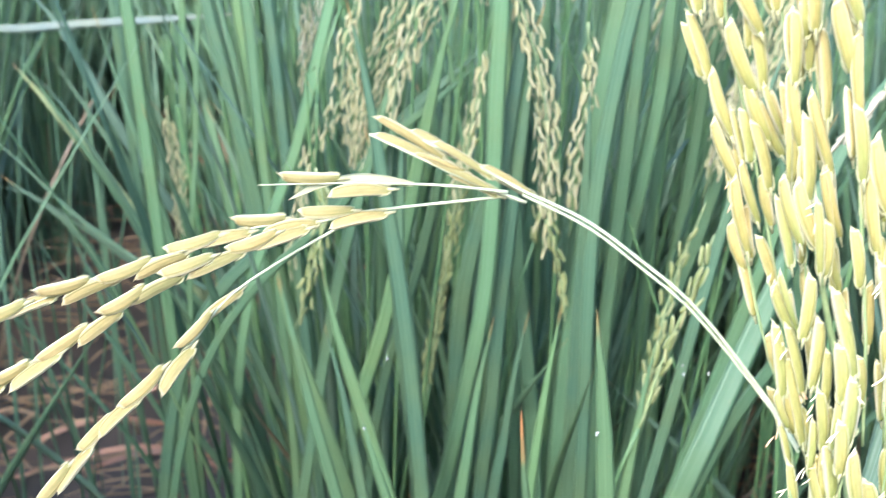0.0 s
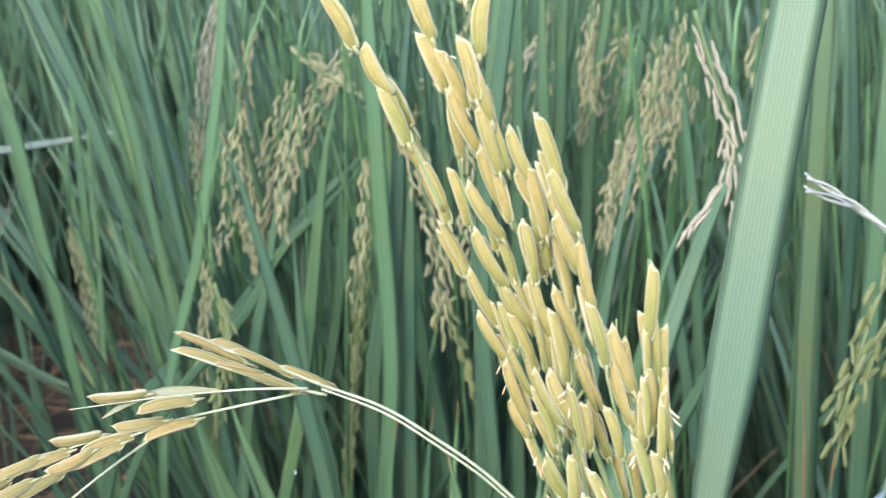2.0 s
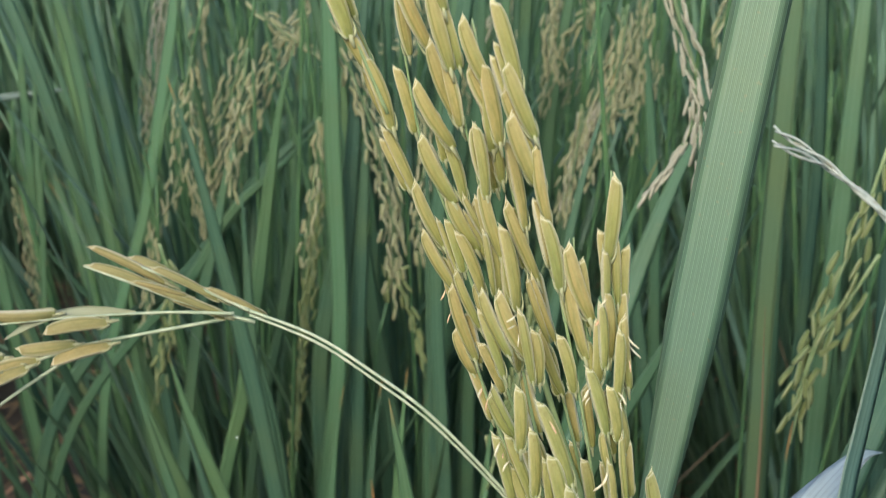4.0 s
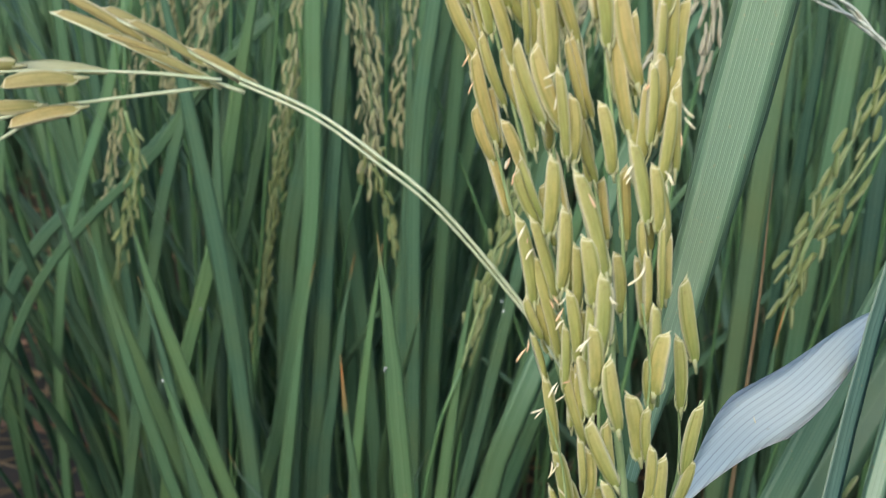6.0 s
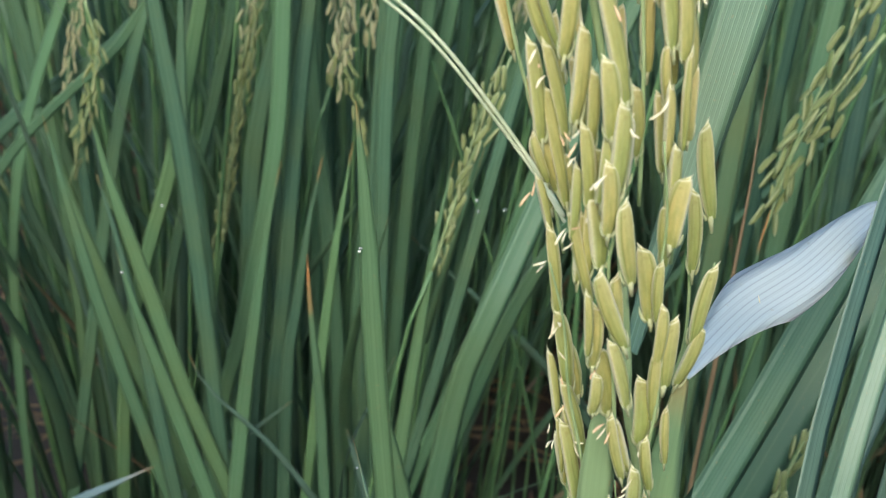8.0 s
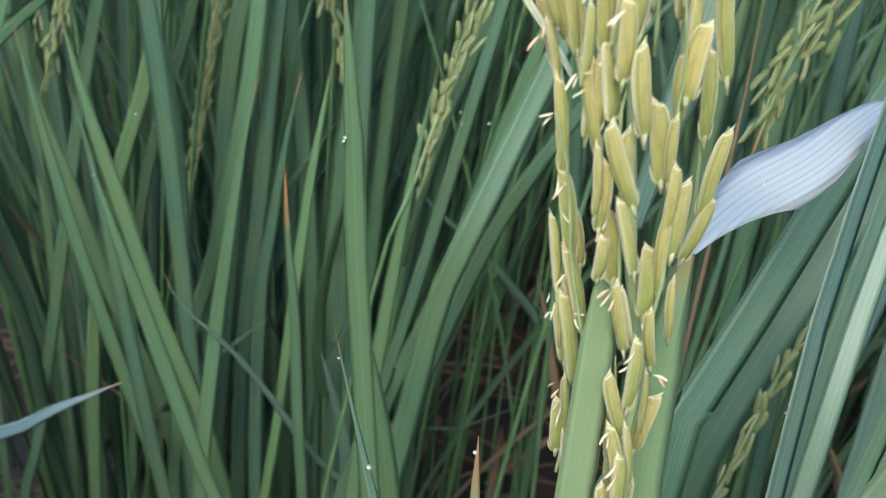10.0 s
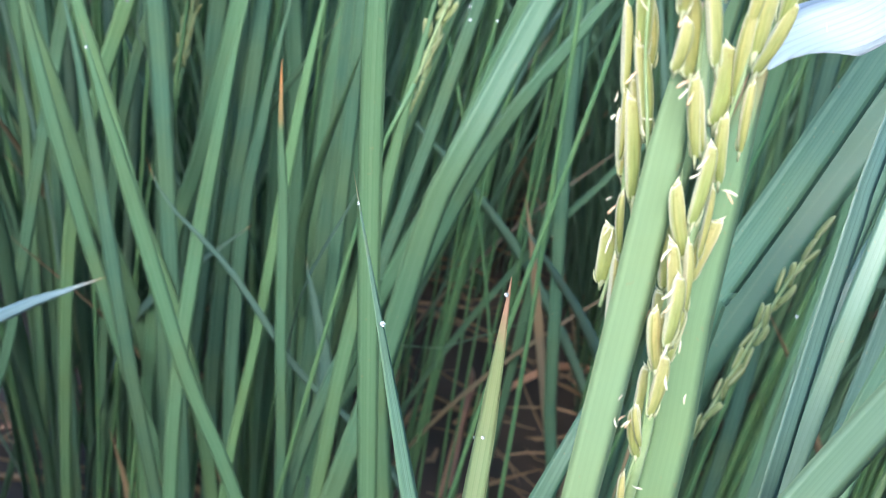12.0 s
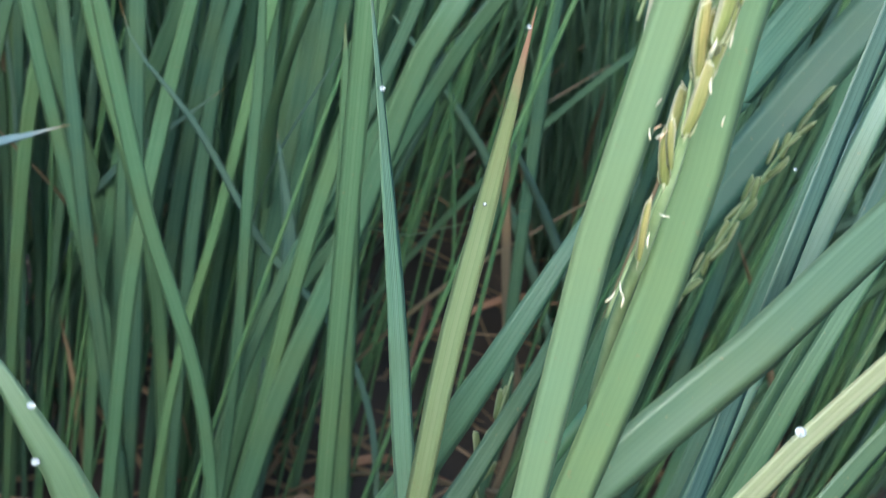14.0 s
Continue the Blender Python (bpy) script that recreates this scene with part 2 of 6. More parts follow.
DEAD = leaf_material("leaf_withered", (0.20, 0.165, 0.11), tip=(0.26, 0.19, 0.12), tip_from=0.80, through_light=0.15)
RUSSET = leaf_material("leaf_withered_russet", (0.26, 0.15, 0.105), tip=(0.30, 0.14, 0.09), tip_from=0.80, through_light=0.1)
STRAW = leaf_material("straw_litter", (0.20, 0.14, 0.085), tip=(0.22, 0.10, 0.05), through_light=0.05, rough=0.75)
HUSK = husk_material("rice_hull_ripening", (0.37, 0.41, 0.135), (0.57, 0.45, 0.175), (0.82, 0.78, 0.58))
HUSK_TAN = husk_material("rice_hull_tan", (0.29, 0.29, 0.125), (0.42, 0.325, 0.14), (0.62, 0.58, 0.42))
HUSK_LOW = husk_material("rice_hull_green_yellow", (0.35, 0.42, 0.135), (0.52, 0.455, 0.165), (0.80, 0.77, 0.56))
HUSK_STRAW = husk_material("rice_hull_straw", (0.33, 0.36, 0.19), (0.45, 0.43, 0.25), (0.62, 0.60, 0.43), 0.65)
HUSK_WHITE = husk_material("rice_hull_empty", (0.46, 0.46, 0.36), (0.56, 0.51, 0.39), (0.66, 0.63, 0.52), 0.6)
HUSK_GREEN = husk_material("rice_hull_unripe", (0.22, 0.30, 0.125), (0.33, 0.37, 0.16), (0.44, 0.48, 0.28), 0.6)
STALK = plain_material("green_stalk", (0.22, 0.31, 0.14), (0.34, 0.42, 0.22), 300.0, 0.5)
STALK_PALE = plain_material("pale_stalk", (0.32, 0.39, 0.25), (0.52, 0.55, 0.40), 420.0, 0.5)
STALK_WHITE = plain_material("bleached_stalk", (0.42, 0.46, 0.40), (0.62, 0.64, 0.58), 500.0, 0.6)
STALK_DRY = plain_material("straw_stalk", (0.10, 0.18, 0.09), (0.19, 0.25, 0.12), 200.0, 0.6)
CULM = plain_material("green_culm", (0.06, 0.15, 0.07), (0.12, 0.22, 0.09), 90.0, 0.5)
ANTHER = plain_material("anther_cream", (0.66, 0.58, 0.36), (0.80, 0.76, 0.62), 900.0, 0.6)
ANTHER_PINK = plain_material("anther_withered", (0.70, 0.42, 0.24), (0.80, 0.60, 0.40), 900.0, 0.6)
MUD = plain_material("wet_mud", (0.028, 0.025, 0.021), (0.08, 0.058, 0.044), 9.0, 0.5)

water, wN, wL, wb = mat_base("dew_water")
wb.inputs["Transmission Weight"].default_value = 0.72
wb.inputs["Base Color"].default_value = (0.93, 0.95, 0.95, 1)
wb.inputs["Roughness"].default_value, wb.inputs["IOR"].default_value = 0.0, 1.33


# ---- shapes ----
def part(name, bm, material, parent, label=""):
    me = bpy.data.meshes.new(name)
    bm.to_mesh(me)
    bm.free()
    me.materials.append(material)
    for p in me.polygons:
        p.use_smooth = True
    ob = new(name, me)
    ob.parent = parent
    return tagged(ob, label)


def shared(name, mesh, parent, m):
    ob = new(name, mesh)
    ob.parent = parent
    ob.matrix_basis = m
    return ob


def smooth_line(points, count):
    """Points evenly along a smooth curve through the given ones."""
    p = [Vector(q) for q in points]
    if len(p) == 2:
        p = [p[0], p[0].lerp(p[1], 0.5), p[1]]
    p = [p[0] * 2 - p[1]] + p + [p[-1] * 2 - p[-2]]
    fine = []
    for i in range(1, len(p) - 2):
        a, b, c, d = p[i - 1 : i + 3]
        for k in range(16):
            t = k / 16
            fine.append(0.5 * (2 * b + (c - a) * t + (2 * a - 5 * b + 4 * c - d) * t * t + (3 * b - a - 3 * c + d) * t ** 3))
    fine.append(p[-2])
    run = [0.0]
    for a, b in zip(fine, fine[1:]):
        run.append(run[-1] + (b - a).length)
    out, j = [], 0
    for k in range(count):
        want = run[-1] * k / (count - 1)
        while j < len(run) - 2 and run[j + 1] < want:
            j += 1
        f = (want - run[j]) / max(1e-9, run[j + 1] - run[j])
        out.append(fine[j].lerp(fine[j + 1], min(1, max(0, f))))
    return out, run[-1]


def tangents(line):
    n = len(line)
    return [(line[min(i + 1, n - 1)] - line[max(i - 1, 0)]).normalized() for i in range(n)]


def tube(bm, line, r0, r1, sides=6):
    ts = tangents(line)
    rings = []
    for i, (p, t) in enumerate(zip(line, ts)):
        side = t.cross(Vector((0.31, -0.9, 0.2))).normalized()
        up = side.cross(t)
        r = r0 + (r1 - r0) * i / (len(line) - 1)
        rings.append([bm.verts.new(p + (side * math.cos(a) + up * math.sin(a)) * r) for a in [2 * math.pi * k / sides for k in range(sides)]])
    for a, b in zip(rings, rings[1:]):
        for k in range(sides):
            bm.faces.new((a[k], a[(k + 1) % sides], b[(k + 1) % sides], b[k]))
    bm.faces.new(rings[0][::-1])
    bm.faces.new(rings[-1])
    return bm


SECTION = [(-1, 0.0), (-0.5, 0.5), (0, 0.7), (0.5, 0.5), (1, 0.0), (0.5, -0.5), (0, -0.7), (-0.5, -0.5)]


def strap(bm, line, half, facing, fold=0.18, thick=0.00022, turn=0.0, twist=0.0, wave=0.0, seed=0):
    """A rice blade along line; half(s) is its half width, facing the way its upper side looks."""
    uv = bm.loops.layers.uv.get("UVMap") or bm.loops.layers.uv.new("UVMap")
    margin = bm.loops.layers.uv.get("margin") or bm.loops.layers.uv.new("margin")
    ts, n = tangents(line), len(line)
    rings = []
    for i, (p, t) in enumerate(zip(line, ts)):
        s = i / (n - 1)
        f = Vector(facing)
        nor = (f - t * f.dot(t)).normalized()
        nor = Matrix.Rotation(radians(turn + twist * s), 3, t) @ nor
        side = t.cross(nor)
        h = max(half(s), 0.00006)
        lift = wave * math.sin(9 * s + seed) * h
        ring = []
        for u, w in SECTION:
            drop = abs(u) * fold * h + lift * u
            v = bm.verts.new(p + side * (u * h) + nor * (drop + w * thick * min(1, h / 0.001)))
            ring.append((v, u * h, s, abs(u)))
        rings.append(ring)
    k = len(SECTION)
    for a, b in zip(rings, rings[1:]):
        for j in range(k):
            quad = (a[j], a[(j + 1) % k], b[(j + 1) % k], b[j])
            face = bm.faces.new([q[0] for q in quad])
            for loop, q in zip(face.loops, quad):
                loop[uv].uv = (q[1], q[2])
                loop[margin].uv = (q[3], 0.5)
    return bm


def blade_width(w, start=0.0, broad=0.5):
    """Half width along a blade that is w wide at most: sheath, broad middle, long taper to a point."""
    def half(s):
        grow = 0.42 + 0.58 * min(1.0, max(0.0, (s - start) / max(1e-6, broad - start))) ** 0.8
        fall = 1.0 if s < broad else max(0.0, 1 - ((s - broad) / (1 - broad)) ** 2.1)
        return 0.5 * w * grow * fall
    return half


leaf_seed = random.Random(5)


def plant(x, y):
    ob = new("rice_plant")
    ob.location = (x, y, 0)
    return tagged(ob, "green rice plant with long narrow upright blades rooted in mud", "rice plant", "rice plants")


def leaf(parent, name, material, width, points, ext=0.0, turn=0.0, taper=0.12, fold=0.14, steep=0.0, twist=None):
    """One blade of a plant: from the plant's foot through the points to its tip."""
    pts = [Vector(p) for p in points]
    if ext > 0:
        d = (pts[-1] - pts[-2]).normalized()
        pts += [pts[-1] + d * ext * 0.5 + Vector((0, 0, -0.05 * ext)), pts[-1] + d * ext + Vector((0, 0, -0.25 * ext))]
    root = parent.location
    if name == "flag_leaf":
        line, length = smooth_line(pts, 110)
        half = lambda s: 0.5 * width * min(1, (0.12 + 2.6 * s) if s < 0.34 else 1) * (1 if s < 0.34 else max(0, 1 - ((s - 0.34) / 0.66) ** 1.25))
        bm = strap(bmesh.new(), [p - root for p in line], half, (-0.25, -0.62, 0.74), 0.12, wave=0.05, seed=1)
        return part(name, bm, material, parent, "flag leaf bent outwards from the collar, pale bluish sky sheen in its colour")
    if name == "upper_leaf":
        line, length = smooth_line(pts, 36)
        half = lambda s: 0.5 * width * min(1.0, 0.2 + 2.4 * s) * (1 if s < 0.7 else max(0, 1 - ((s - 0.7) / 0.3) ** 2))
        bm = strap(bmesh.new(), [p - root for p in line], half, (-0.1, -1, 0.3), 0.05, wave=0.03, seed=2)
        return part(name, bm, material, parent, "broad finely ribbed green leaf behind the panicle")
    low = pts[0]
    d = (pts[0] - pts[1]).normalized()
    d = d.lerp(Vector((0, 0, -1)), steep).normalized()
    below = low + d * low.z * 0.3
    drop = Vector((d.x, d.y, 0)) * (low.z / max(0.35, -d.z)) * 0.55
    drop *= min(1.0, 0.22 / max(1e-6, drop.length))
    foot = Vector((low.x, low.y, -0.012)) + drop
    foot.x, foot.y = foot.x * 0.8 + root.x * 0.2, foot.y * 0.8 + root.y * 0.2
    line, length = smooth_line([foot, below] + pts, 48)
    if name == "leaf_sheath":
        half = lambda s: 0.5 * width * (1 if s < 0.97 else max(0.3, 1 - ((s - 0.97) / 0.03) ** 2))
    else:
        def half(s):
            left = (1 - s) * length
            grow = 0.55 + 0.45 * min(1.0, s / 0.5)
            return 0.5 * width * grow * (1 if left > taper else 1 - (1 - left / taper) ** 1.8)
    bm = strap(bmesh.new(), [p - root for p in line], half, (-0.05, -1, 0.35), fold, turn=turn, twist=leaf_seed.uniform(-10, 10) if twist is None else twist, wave=0.04, seed=leaf_seed.random() * 6)
    return part(name, bm, material, parent)


HULL_PROFILE = [(0.0, 0.46), (0.06, 0.62), (0.2, 0.84), (0.45, 1.0), (0.70, 0.98), (0.86, 0.88), (0.95, 0.74), (1.0, 0.56)]


def hull_width(s):
    for (a, wa), (b, wb) in zip(HULL_PROFILE, HULL_PROFILE[1:]):
        if s <= b:
            return wa + (wb - wa) * (s - a) / (b - a)
    return HULL_PROFILE[-1][1]


def spikelet_mesh(name, material, length, wide, deep, sides=16, rings=12, seed=0):
    """A rice spikelet on its pedicel, pointing up: two flat keeled hulls pressed together, blunt slanting top with a beak at one corner, two small glumes at the foot."""
    rnd = random.Random(seed)
    bm = bmesh.new()
    uv = bm.loops.layers.uv.new("UVMap")
    bend = rnd.uniform(0.04, 0.2)
    slant = rnd.uniform(0.012, 0.035)
    loops = []
    for i in range(rings):
        s = 0.5 - 0.5 * math.cos(math.pi * i / (rings - 1))
        body = hull_width(s)
        cx = bend * wide * (math.sin(math.pi * s) - 0.5)
        loop = []
        for k in range(sides):
            a = 2 * math.pi * k / sides
            ca, sa = math.cos(a), math.sin(a)
            ca = math.copysign(abs(ca) ** 0.9, ca)
            sa = math.copysign(abs(sa) ** 0.5, sa)
            groove = 1 - 0.22 * math.exp(-((ca - 0.62) / 0.10) ** 2)
            x = cx + 0.5 * wide * body * ca
            y = 0.5 * deep * min(1.0, body * 1.1) * sa * groove * (1.0 if ca < 0.62 else 0.8) * (1 - 0.35 * s ** 4)
            z = length * (0.03 + 0.92 * s) - slant * length * s ** 6 * (1.0 + ca)
            loop.append((bm.verts.new((x, y, z)), k / sides, s))
        loops.append(loop)

    def skin(verts, us):
        face = bm.faces.new(verts)
        for lp, q in zip(face.loops, us):
            lp[uv].uv = q

    for a, b in zip(loops, loops[1:]):
        for k in range(sides):
            k2 = (k + 1) % sides
            u2 = (k + 1) / sides
            skin((a[k][0], a[k2][0], b[k2][0], b[k][0]), ((a[k][1], a[k][2]), (u2, a[k][2]), (u2, b[k][2]), (b[k][1], b[k][2])))
    bm.faces.new([v[0] for v in loops[0][::-1]])
    top = [v[0].co.copy() for v in loops[-1]]
    mid = sum(top, Vector()) / sides
    peak = mid + Vector((-0.16 * wide, 0, 0.03 * length))
    neck = [bm.verts.new(peak.lerp(c, 0.45) + Vector((0, 0, 0.004 * length))) for c in top]
    tip = bm.verts.new(peak + Vector((-0.16 * wide, 0, rnd.uniform(0.035, 0.075) * length)))
    for k in range(sides):
        k2 = (k + 1) % sides
        u, u2 = loops[-1][k][1], (k + 1) / sides
        skin((loops[-1][k][0], loops[-1][k2][0], neck[k2], neck[k]), ((u, 0.95), (u2, 0.95), (u2, 0.975), (u, 0.975)))
        skin((neck[k], neck[k2], tip), ((u, 0.985), (u2, 0.985), (0.5, 1.0)))
    if sides >= 8:
        for sgn in (-1, 1):
            base = [Vector((sgn * wide * 0.2, -deep * 0.2, length * 0.02)), Vector((sgn * wide * 0.40, -deep * 0.25, length * 0.10)), Vector((sgn * wide * 0.46, -deep * 0.1, length * 0.22))]
            line, _ = smooth_line(base, 4)
            tube(bm, line, 0.11 * wide, 0.02 * wide, 5)
        line, _ = smooth_line([(0, 0, -0.12 * length), (0, 0, 0.0), (0, 0, 0.07 * length)], 3)
        tube(bm, line, 0.08 * wide, 0.20 * wide, 6)
    me = bpy.data.meshes.new(name)
    bm.to_mesh(me)
    bm.free()
    me.materials.append(material)
    for p in me.polygons:
        p.use_smooth = True
    return me


def anther_mesh(name, material, seed):
    rnd = random.Random(seed)
    bm = bmesh.new()
    lean = rnd.uniform(-0.00025, 0.00025)
    line, _ = smooth_line([(0, 0, 0), (lean, 0.0001, 0.0009), (lean * 0.6, 0, 0.0021)], 7)
    ts = tangents(line)
    rings = []
    for i, (p, t) in enumerate(zip(line, ts)):
        r = (0.00005, 0.00009, 0.00017, 0.00019, 0.00019, 0.00018, 0.0001)[i]
        side = t.cross(Vector((0.3, -0.9, 0.1))).normalized()
        up = side.cross(t)
        rings.append([bm.verts.new(p + (side * math.cos(a) + up * math.sin(a) * 0.7) * r) for a in [math.pi * k / 3 for k in range(6)]])
    for a, b in zip(rings, rings[1:]):
        for k in range(6):
            bm.faces.new((a[k], a[(k + 1) % 6], b[(k + 1) % 6], b[k]))
    bm.faces.new(rings[0][::-1])
    bm.faces.new(rings[-1])
    me = bpy.data.meshes.new(name)
    bm.to_mesh(me)
    bm.free()
    me.materials.append(material)
    for p in me.polygons:
        p.use_smooth = True
    return me


HULLS = [spikelet_mesh("spikelet", HUSK, 0.0098, 0.00226, 0.0012, seed=i) for i in range(3)] + [spikelet_mesh("spikelet", HUSK, 0.0092, 0.0019, 0.0012, seed=7)]
HULLS_LOW = [spikelet_mesh("spikelet", HUSK_LOW, 0.0100, 0.00232, 0.0012, seed=10 + i) for i in range(3)] + [spikelet_mesh("spikelet", HUSK_LOW, 0.0092, 0.0017, 0.0012, seed=17)]
HULLS_TAN = [spikelet_mesh("spikelet", HUSK_TAN, 0.0096, 0.0020, 0.0011, seed=20 + i) for i in range(3)] + [spikelet_mesh("spikelet", HUSK_TAN, 0.0092, 0.0016, 0.0012, seed=27)]
HULLS_SLIM = [spikelet_mesh("spikelet", HUSK, 0.0100, 0.0016, 0.0011, seed=40 + i) for i in range(3)]
ANTHERS = [anther_mesh("anther", ANTHER, i) for i in range(3)] + [anther_mesh("anther", ANTHER_PINK, 9)]
grain_seed = random.Random(11)


def stand(p, d, roll):
    """A pose at p whose z axis runs along d."""
    return Matrix.Translation(p) @ d.to_track_quat("Z", "Y").to_matrix().to_4x4() @ Matrix.Rotation(roll, 4, "Z")


def broadside(p, d, roll):
    """A pose at p whose z axis runs along d and whose x axis lies across the way into the field, so that a hull shows its flat side."""
    into = Vector((0.0, 1.0, -0.35))
    y = (into - d * into.dot(d)).normalized()
    x = y.cross(d)
    return Matrix.Translation(p) @ Matrix((x, y, d)).transposed().to_4x4() @ Matrix.Rotation(roll, 4, "Z")


def grain_branch(panicle, points, first, step, hulls, radius=0.00026, anthers=0.0, side=0.0007, splay=2.0, thin_end=0.3, last=1.0, stalk=None, draw=True, back=0.0):
    """A branch of the panicle with spikelets on both sides from first to last (shares of its length)."""
    line, length = smooth_line(points, 26)
    if draw:
        part("branch", tube(bmesh.new(), line, radius, radius * thin_end, 6), stalk or STALK, panicle)
    ts = tangents(line)
    count = max(1, int(length * (last - first) / step))
    for i in range(count):
        s = first + (last - first) * (i + 0.5 * grain_seed.random() * 0.4) / count
        f = min(s, 1) * (len(line) - 1)
        j = min(int(f), len(line) - 2)
        p = line[j].lerp(line[j + 1], f - j)
        t = ts[j]
        across = t.cross(Vector((0, -1, 0))).normalized()
        sgn = 1 if i % 2 else -1
        front = grain_seed.uniform(-0.9, 0.7)
        q = p + across * sgn * side + Vector((0, front * 0.0009 + back, 0))
        d = Matrix.Rotation(radians(-sgn * (splay + grain_seed.uniform(-3, 4))), 3, Vector((0, -1, 0))) @ t
        d = (d + Vector((0, 0.05 * front, 0))).normalized()
        pick = -1 if grain_seed.random() < 0.16 else grain_seed.randrange(len(hulls) - 1)
        roll = grain_seed.uniform(-0.6, 0.6) + (math.pi if sgn > 0 else 0)
        m = broadside(q, d, roll) @ Matrix.Diagonal((1, 1, grain_seed.uniform(0.82, 0.98), 1))
        shared("spikelet", hulls[pick], panicle, m)
        if grain_seed.random() < anthers:
            for _ in range(grain_seed.randint(1, 3)):
                out = (across * sgn * grain_seed.uniform(0.0, 0.7) + Vector((0, -0.35, grain_seed.uniform(-1.0, -0.1)))).normalized()
                base = q + d * grain_seed.uniform(0.004, 0.0085) + Vector((0, -0.0009, 0)) + across * sgn * grain_seed.uniform(0, 0.0012)
                shared("anther", ANTHERS[3 if grain_seed.random() < 0.2 else grain_seed.randrange(3)], panicle, stand(base, out, grain_seed.uniform(0, 6)) @ Matrix.Scale(grain_seed.uniform(0.55, 0.9), 4))


def grains(panicle, hulls, pairs, anthers=0.0):
    """Spikelets from foot to tip and so broad, each with its anthers now and then."""
    for foot, tip, broad in pairs:
        p, q = Vector(foot), Vector(tip)
        flip = grain_seed.random() < 0.45
        slim = broad < 0.0013
        # the tip is the beaked corner: the hull's middle runs beside it
        beside = (q - p).normalized().cross(Vector((0.0, 1.0, -0.35))).normalized() * (1 if flip else -1)
        q = q + beside * 0.26 * broad
        d = (q - p).normalized()
        long = ((q - p).length + 0.0022) / 0.0096
        roll = grain_seed.uniform(-0.3, 0.3) + (math.pi if flip else 0)
        m = broadside(p - d * 0.0022 + Vector((0, 0.0004 + grain_seed.uniform(-0.0005, 0.0005), 0)), d, roll) @ Matrix.Diagonal((0.98 * broad / (0.0019 if slim else 0.00226), 1.0, long, 1))
        shared("spikelet", hulls[3 if slim else grain_seed.randrange(3)], panicle, m)
        across = d.cross(Vector((0, -1, 0))).normalized()
        if grain_seed.random() < 0.45:
            # its neighbour on the far side of the branch
            over = p + across * broad * grain_seed.choice((-0.55, 0.55)) - d * grain_seed.uniform(0.002, 0.005) + Vector((0, 0.0014, 0))
            lean = (d + across * grain_seed.uniform(-0.08, 0.08)).normalized()
            shared("spikelet", hulls[grain_seed.randrange(3)], panicle, broadside(over, lean, grain_seed.uniform(-0.5, 0.5) + (math.pi if flip else 0)) @ Matrix.Diagonal((0.72, 0.9, grain_seed.uniform(0.8, 0.95), 1)))
        if grain_seed.random() < anthers:
            sgn = 1 if grain_seed.random() < 0.4 else -1
            for _ in range(grain_seed.randint(1, 3)):
                out = (across * sgn * grain_seed.uniform(0.0, 0.7) + Vector((0, -0.3, grain_seed.uniform(-1.0, 0.1)))).normalized()
                base = p + (q - p) * grain_seed.uniform(0.55, 1.0) + Vector((0, -0.0008, 0)) + across * sgn * grain_seed.uniform(0.0003, 0.0012)
                shared("anther", ANTHERS[3 if grain_seed.random() < 0.3 else grain_seed.randrange(3)], panicle, stand(base, out, grain_seed.uniform(0, 6)) @ Matrix.Scale(grain_seed.uniform(0.55, 0.95), 4))


def bare_branch(panicle, points, radius=0.00026, stalk=None):
    line, _ = smooth_line(points, 26)
    return part("branch", tube(bmesh.new(), line, radius, radius * 0.5, 6), stalk or STALK, panicle)


# ---- ground ----
def ground_sheet():
    bm = bmesh.new()
    steps = [math.sinh(k / 40 * 5.2) / math.sinh(5.2) * 80 for k in range(-40, 41)]
    grid = []
    for yy in steps:
        row = []
        for xx in steps:
            near = max(0.0, 1 - math.hypot(xx, yy) / 6)
            h = noise.fractal(Vector((xx * 3, yy * 3, 0)), 1.0, 2.0, 4) * 0.025 * near
            row.append(bm.verts.new((xx, yy + 0.5, h - 0.01)))
        grid.append(row)
    for a, b in zip(grid, grid[1:]):
        for k in range(len(a) - 1):
            bm.faces.new((a[k], a[k + 1], b[k + 1], b[k]))
    ob = part("ground", bm, MUD, None)
    return tagged(ob, "dark wet mud of the paddy field", "ground", kind="structure")


ground_sheet()

# ---- rice plants with the blades that stand nearest ----
PLANT_M = plant(0.012, -0.028)
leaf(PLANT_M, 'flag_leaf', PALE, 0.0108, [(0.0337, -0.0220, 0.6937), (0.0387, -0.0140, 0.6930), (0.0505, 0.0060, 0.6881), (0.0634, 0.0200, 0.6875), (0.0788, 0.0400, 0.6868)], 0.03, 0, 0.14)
leaf(PLANT_M, 'upper_leaf', RIBBED, 0.0091, [(0.0277, -0.0180, 0.6945), (0.0314, -0.0080, 0.6980), (0.0359, 0.0000, 0.7091), (0.0428, 0.0100, 0.7352), (0.0506, 0.0200, 0.7680)], 0.1, 0, 0.14)
leaf(PLANT_M, 'leaf_sheath', SHEATH, 0.0044, [(0.0243, -0.0410, 0.6089), (0.0219, -0.0380, 0.6440), (0.0221, -0.0360, 0.6650), (0.0218, -0.0320, 0.7033)], 0, 0, 0.09)
leaf(PLANT_M, 'leaf_sheath', SHEATHG, 0.0057, [(0.0321, -0.0360, 0.6053), (0.0335, -0.0330, 0.6297), (0.0332, -0.0300, 0.6519), (0.0317, -0.0270, 0.6708), (0.0333, -0.0225, 0.6937)], 0, 0, 0.09)
PLANT_N = plant(0.03, 0.05)
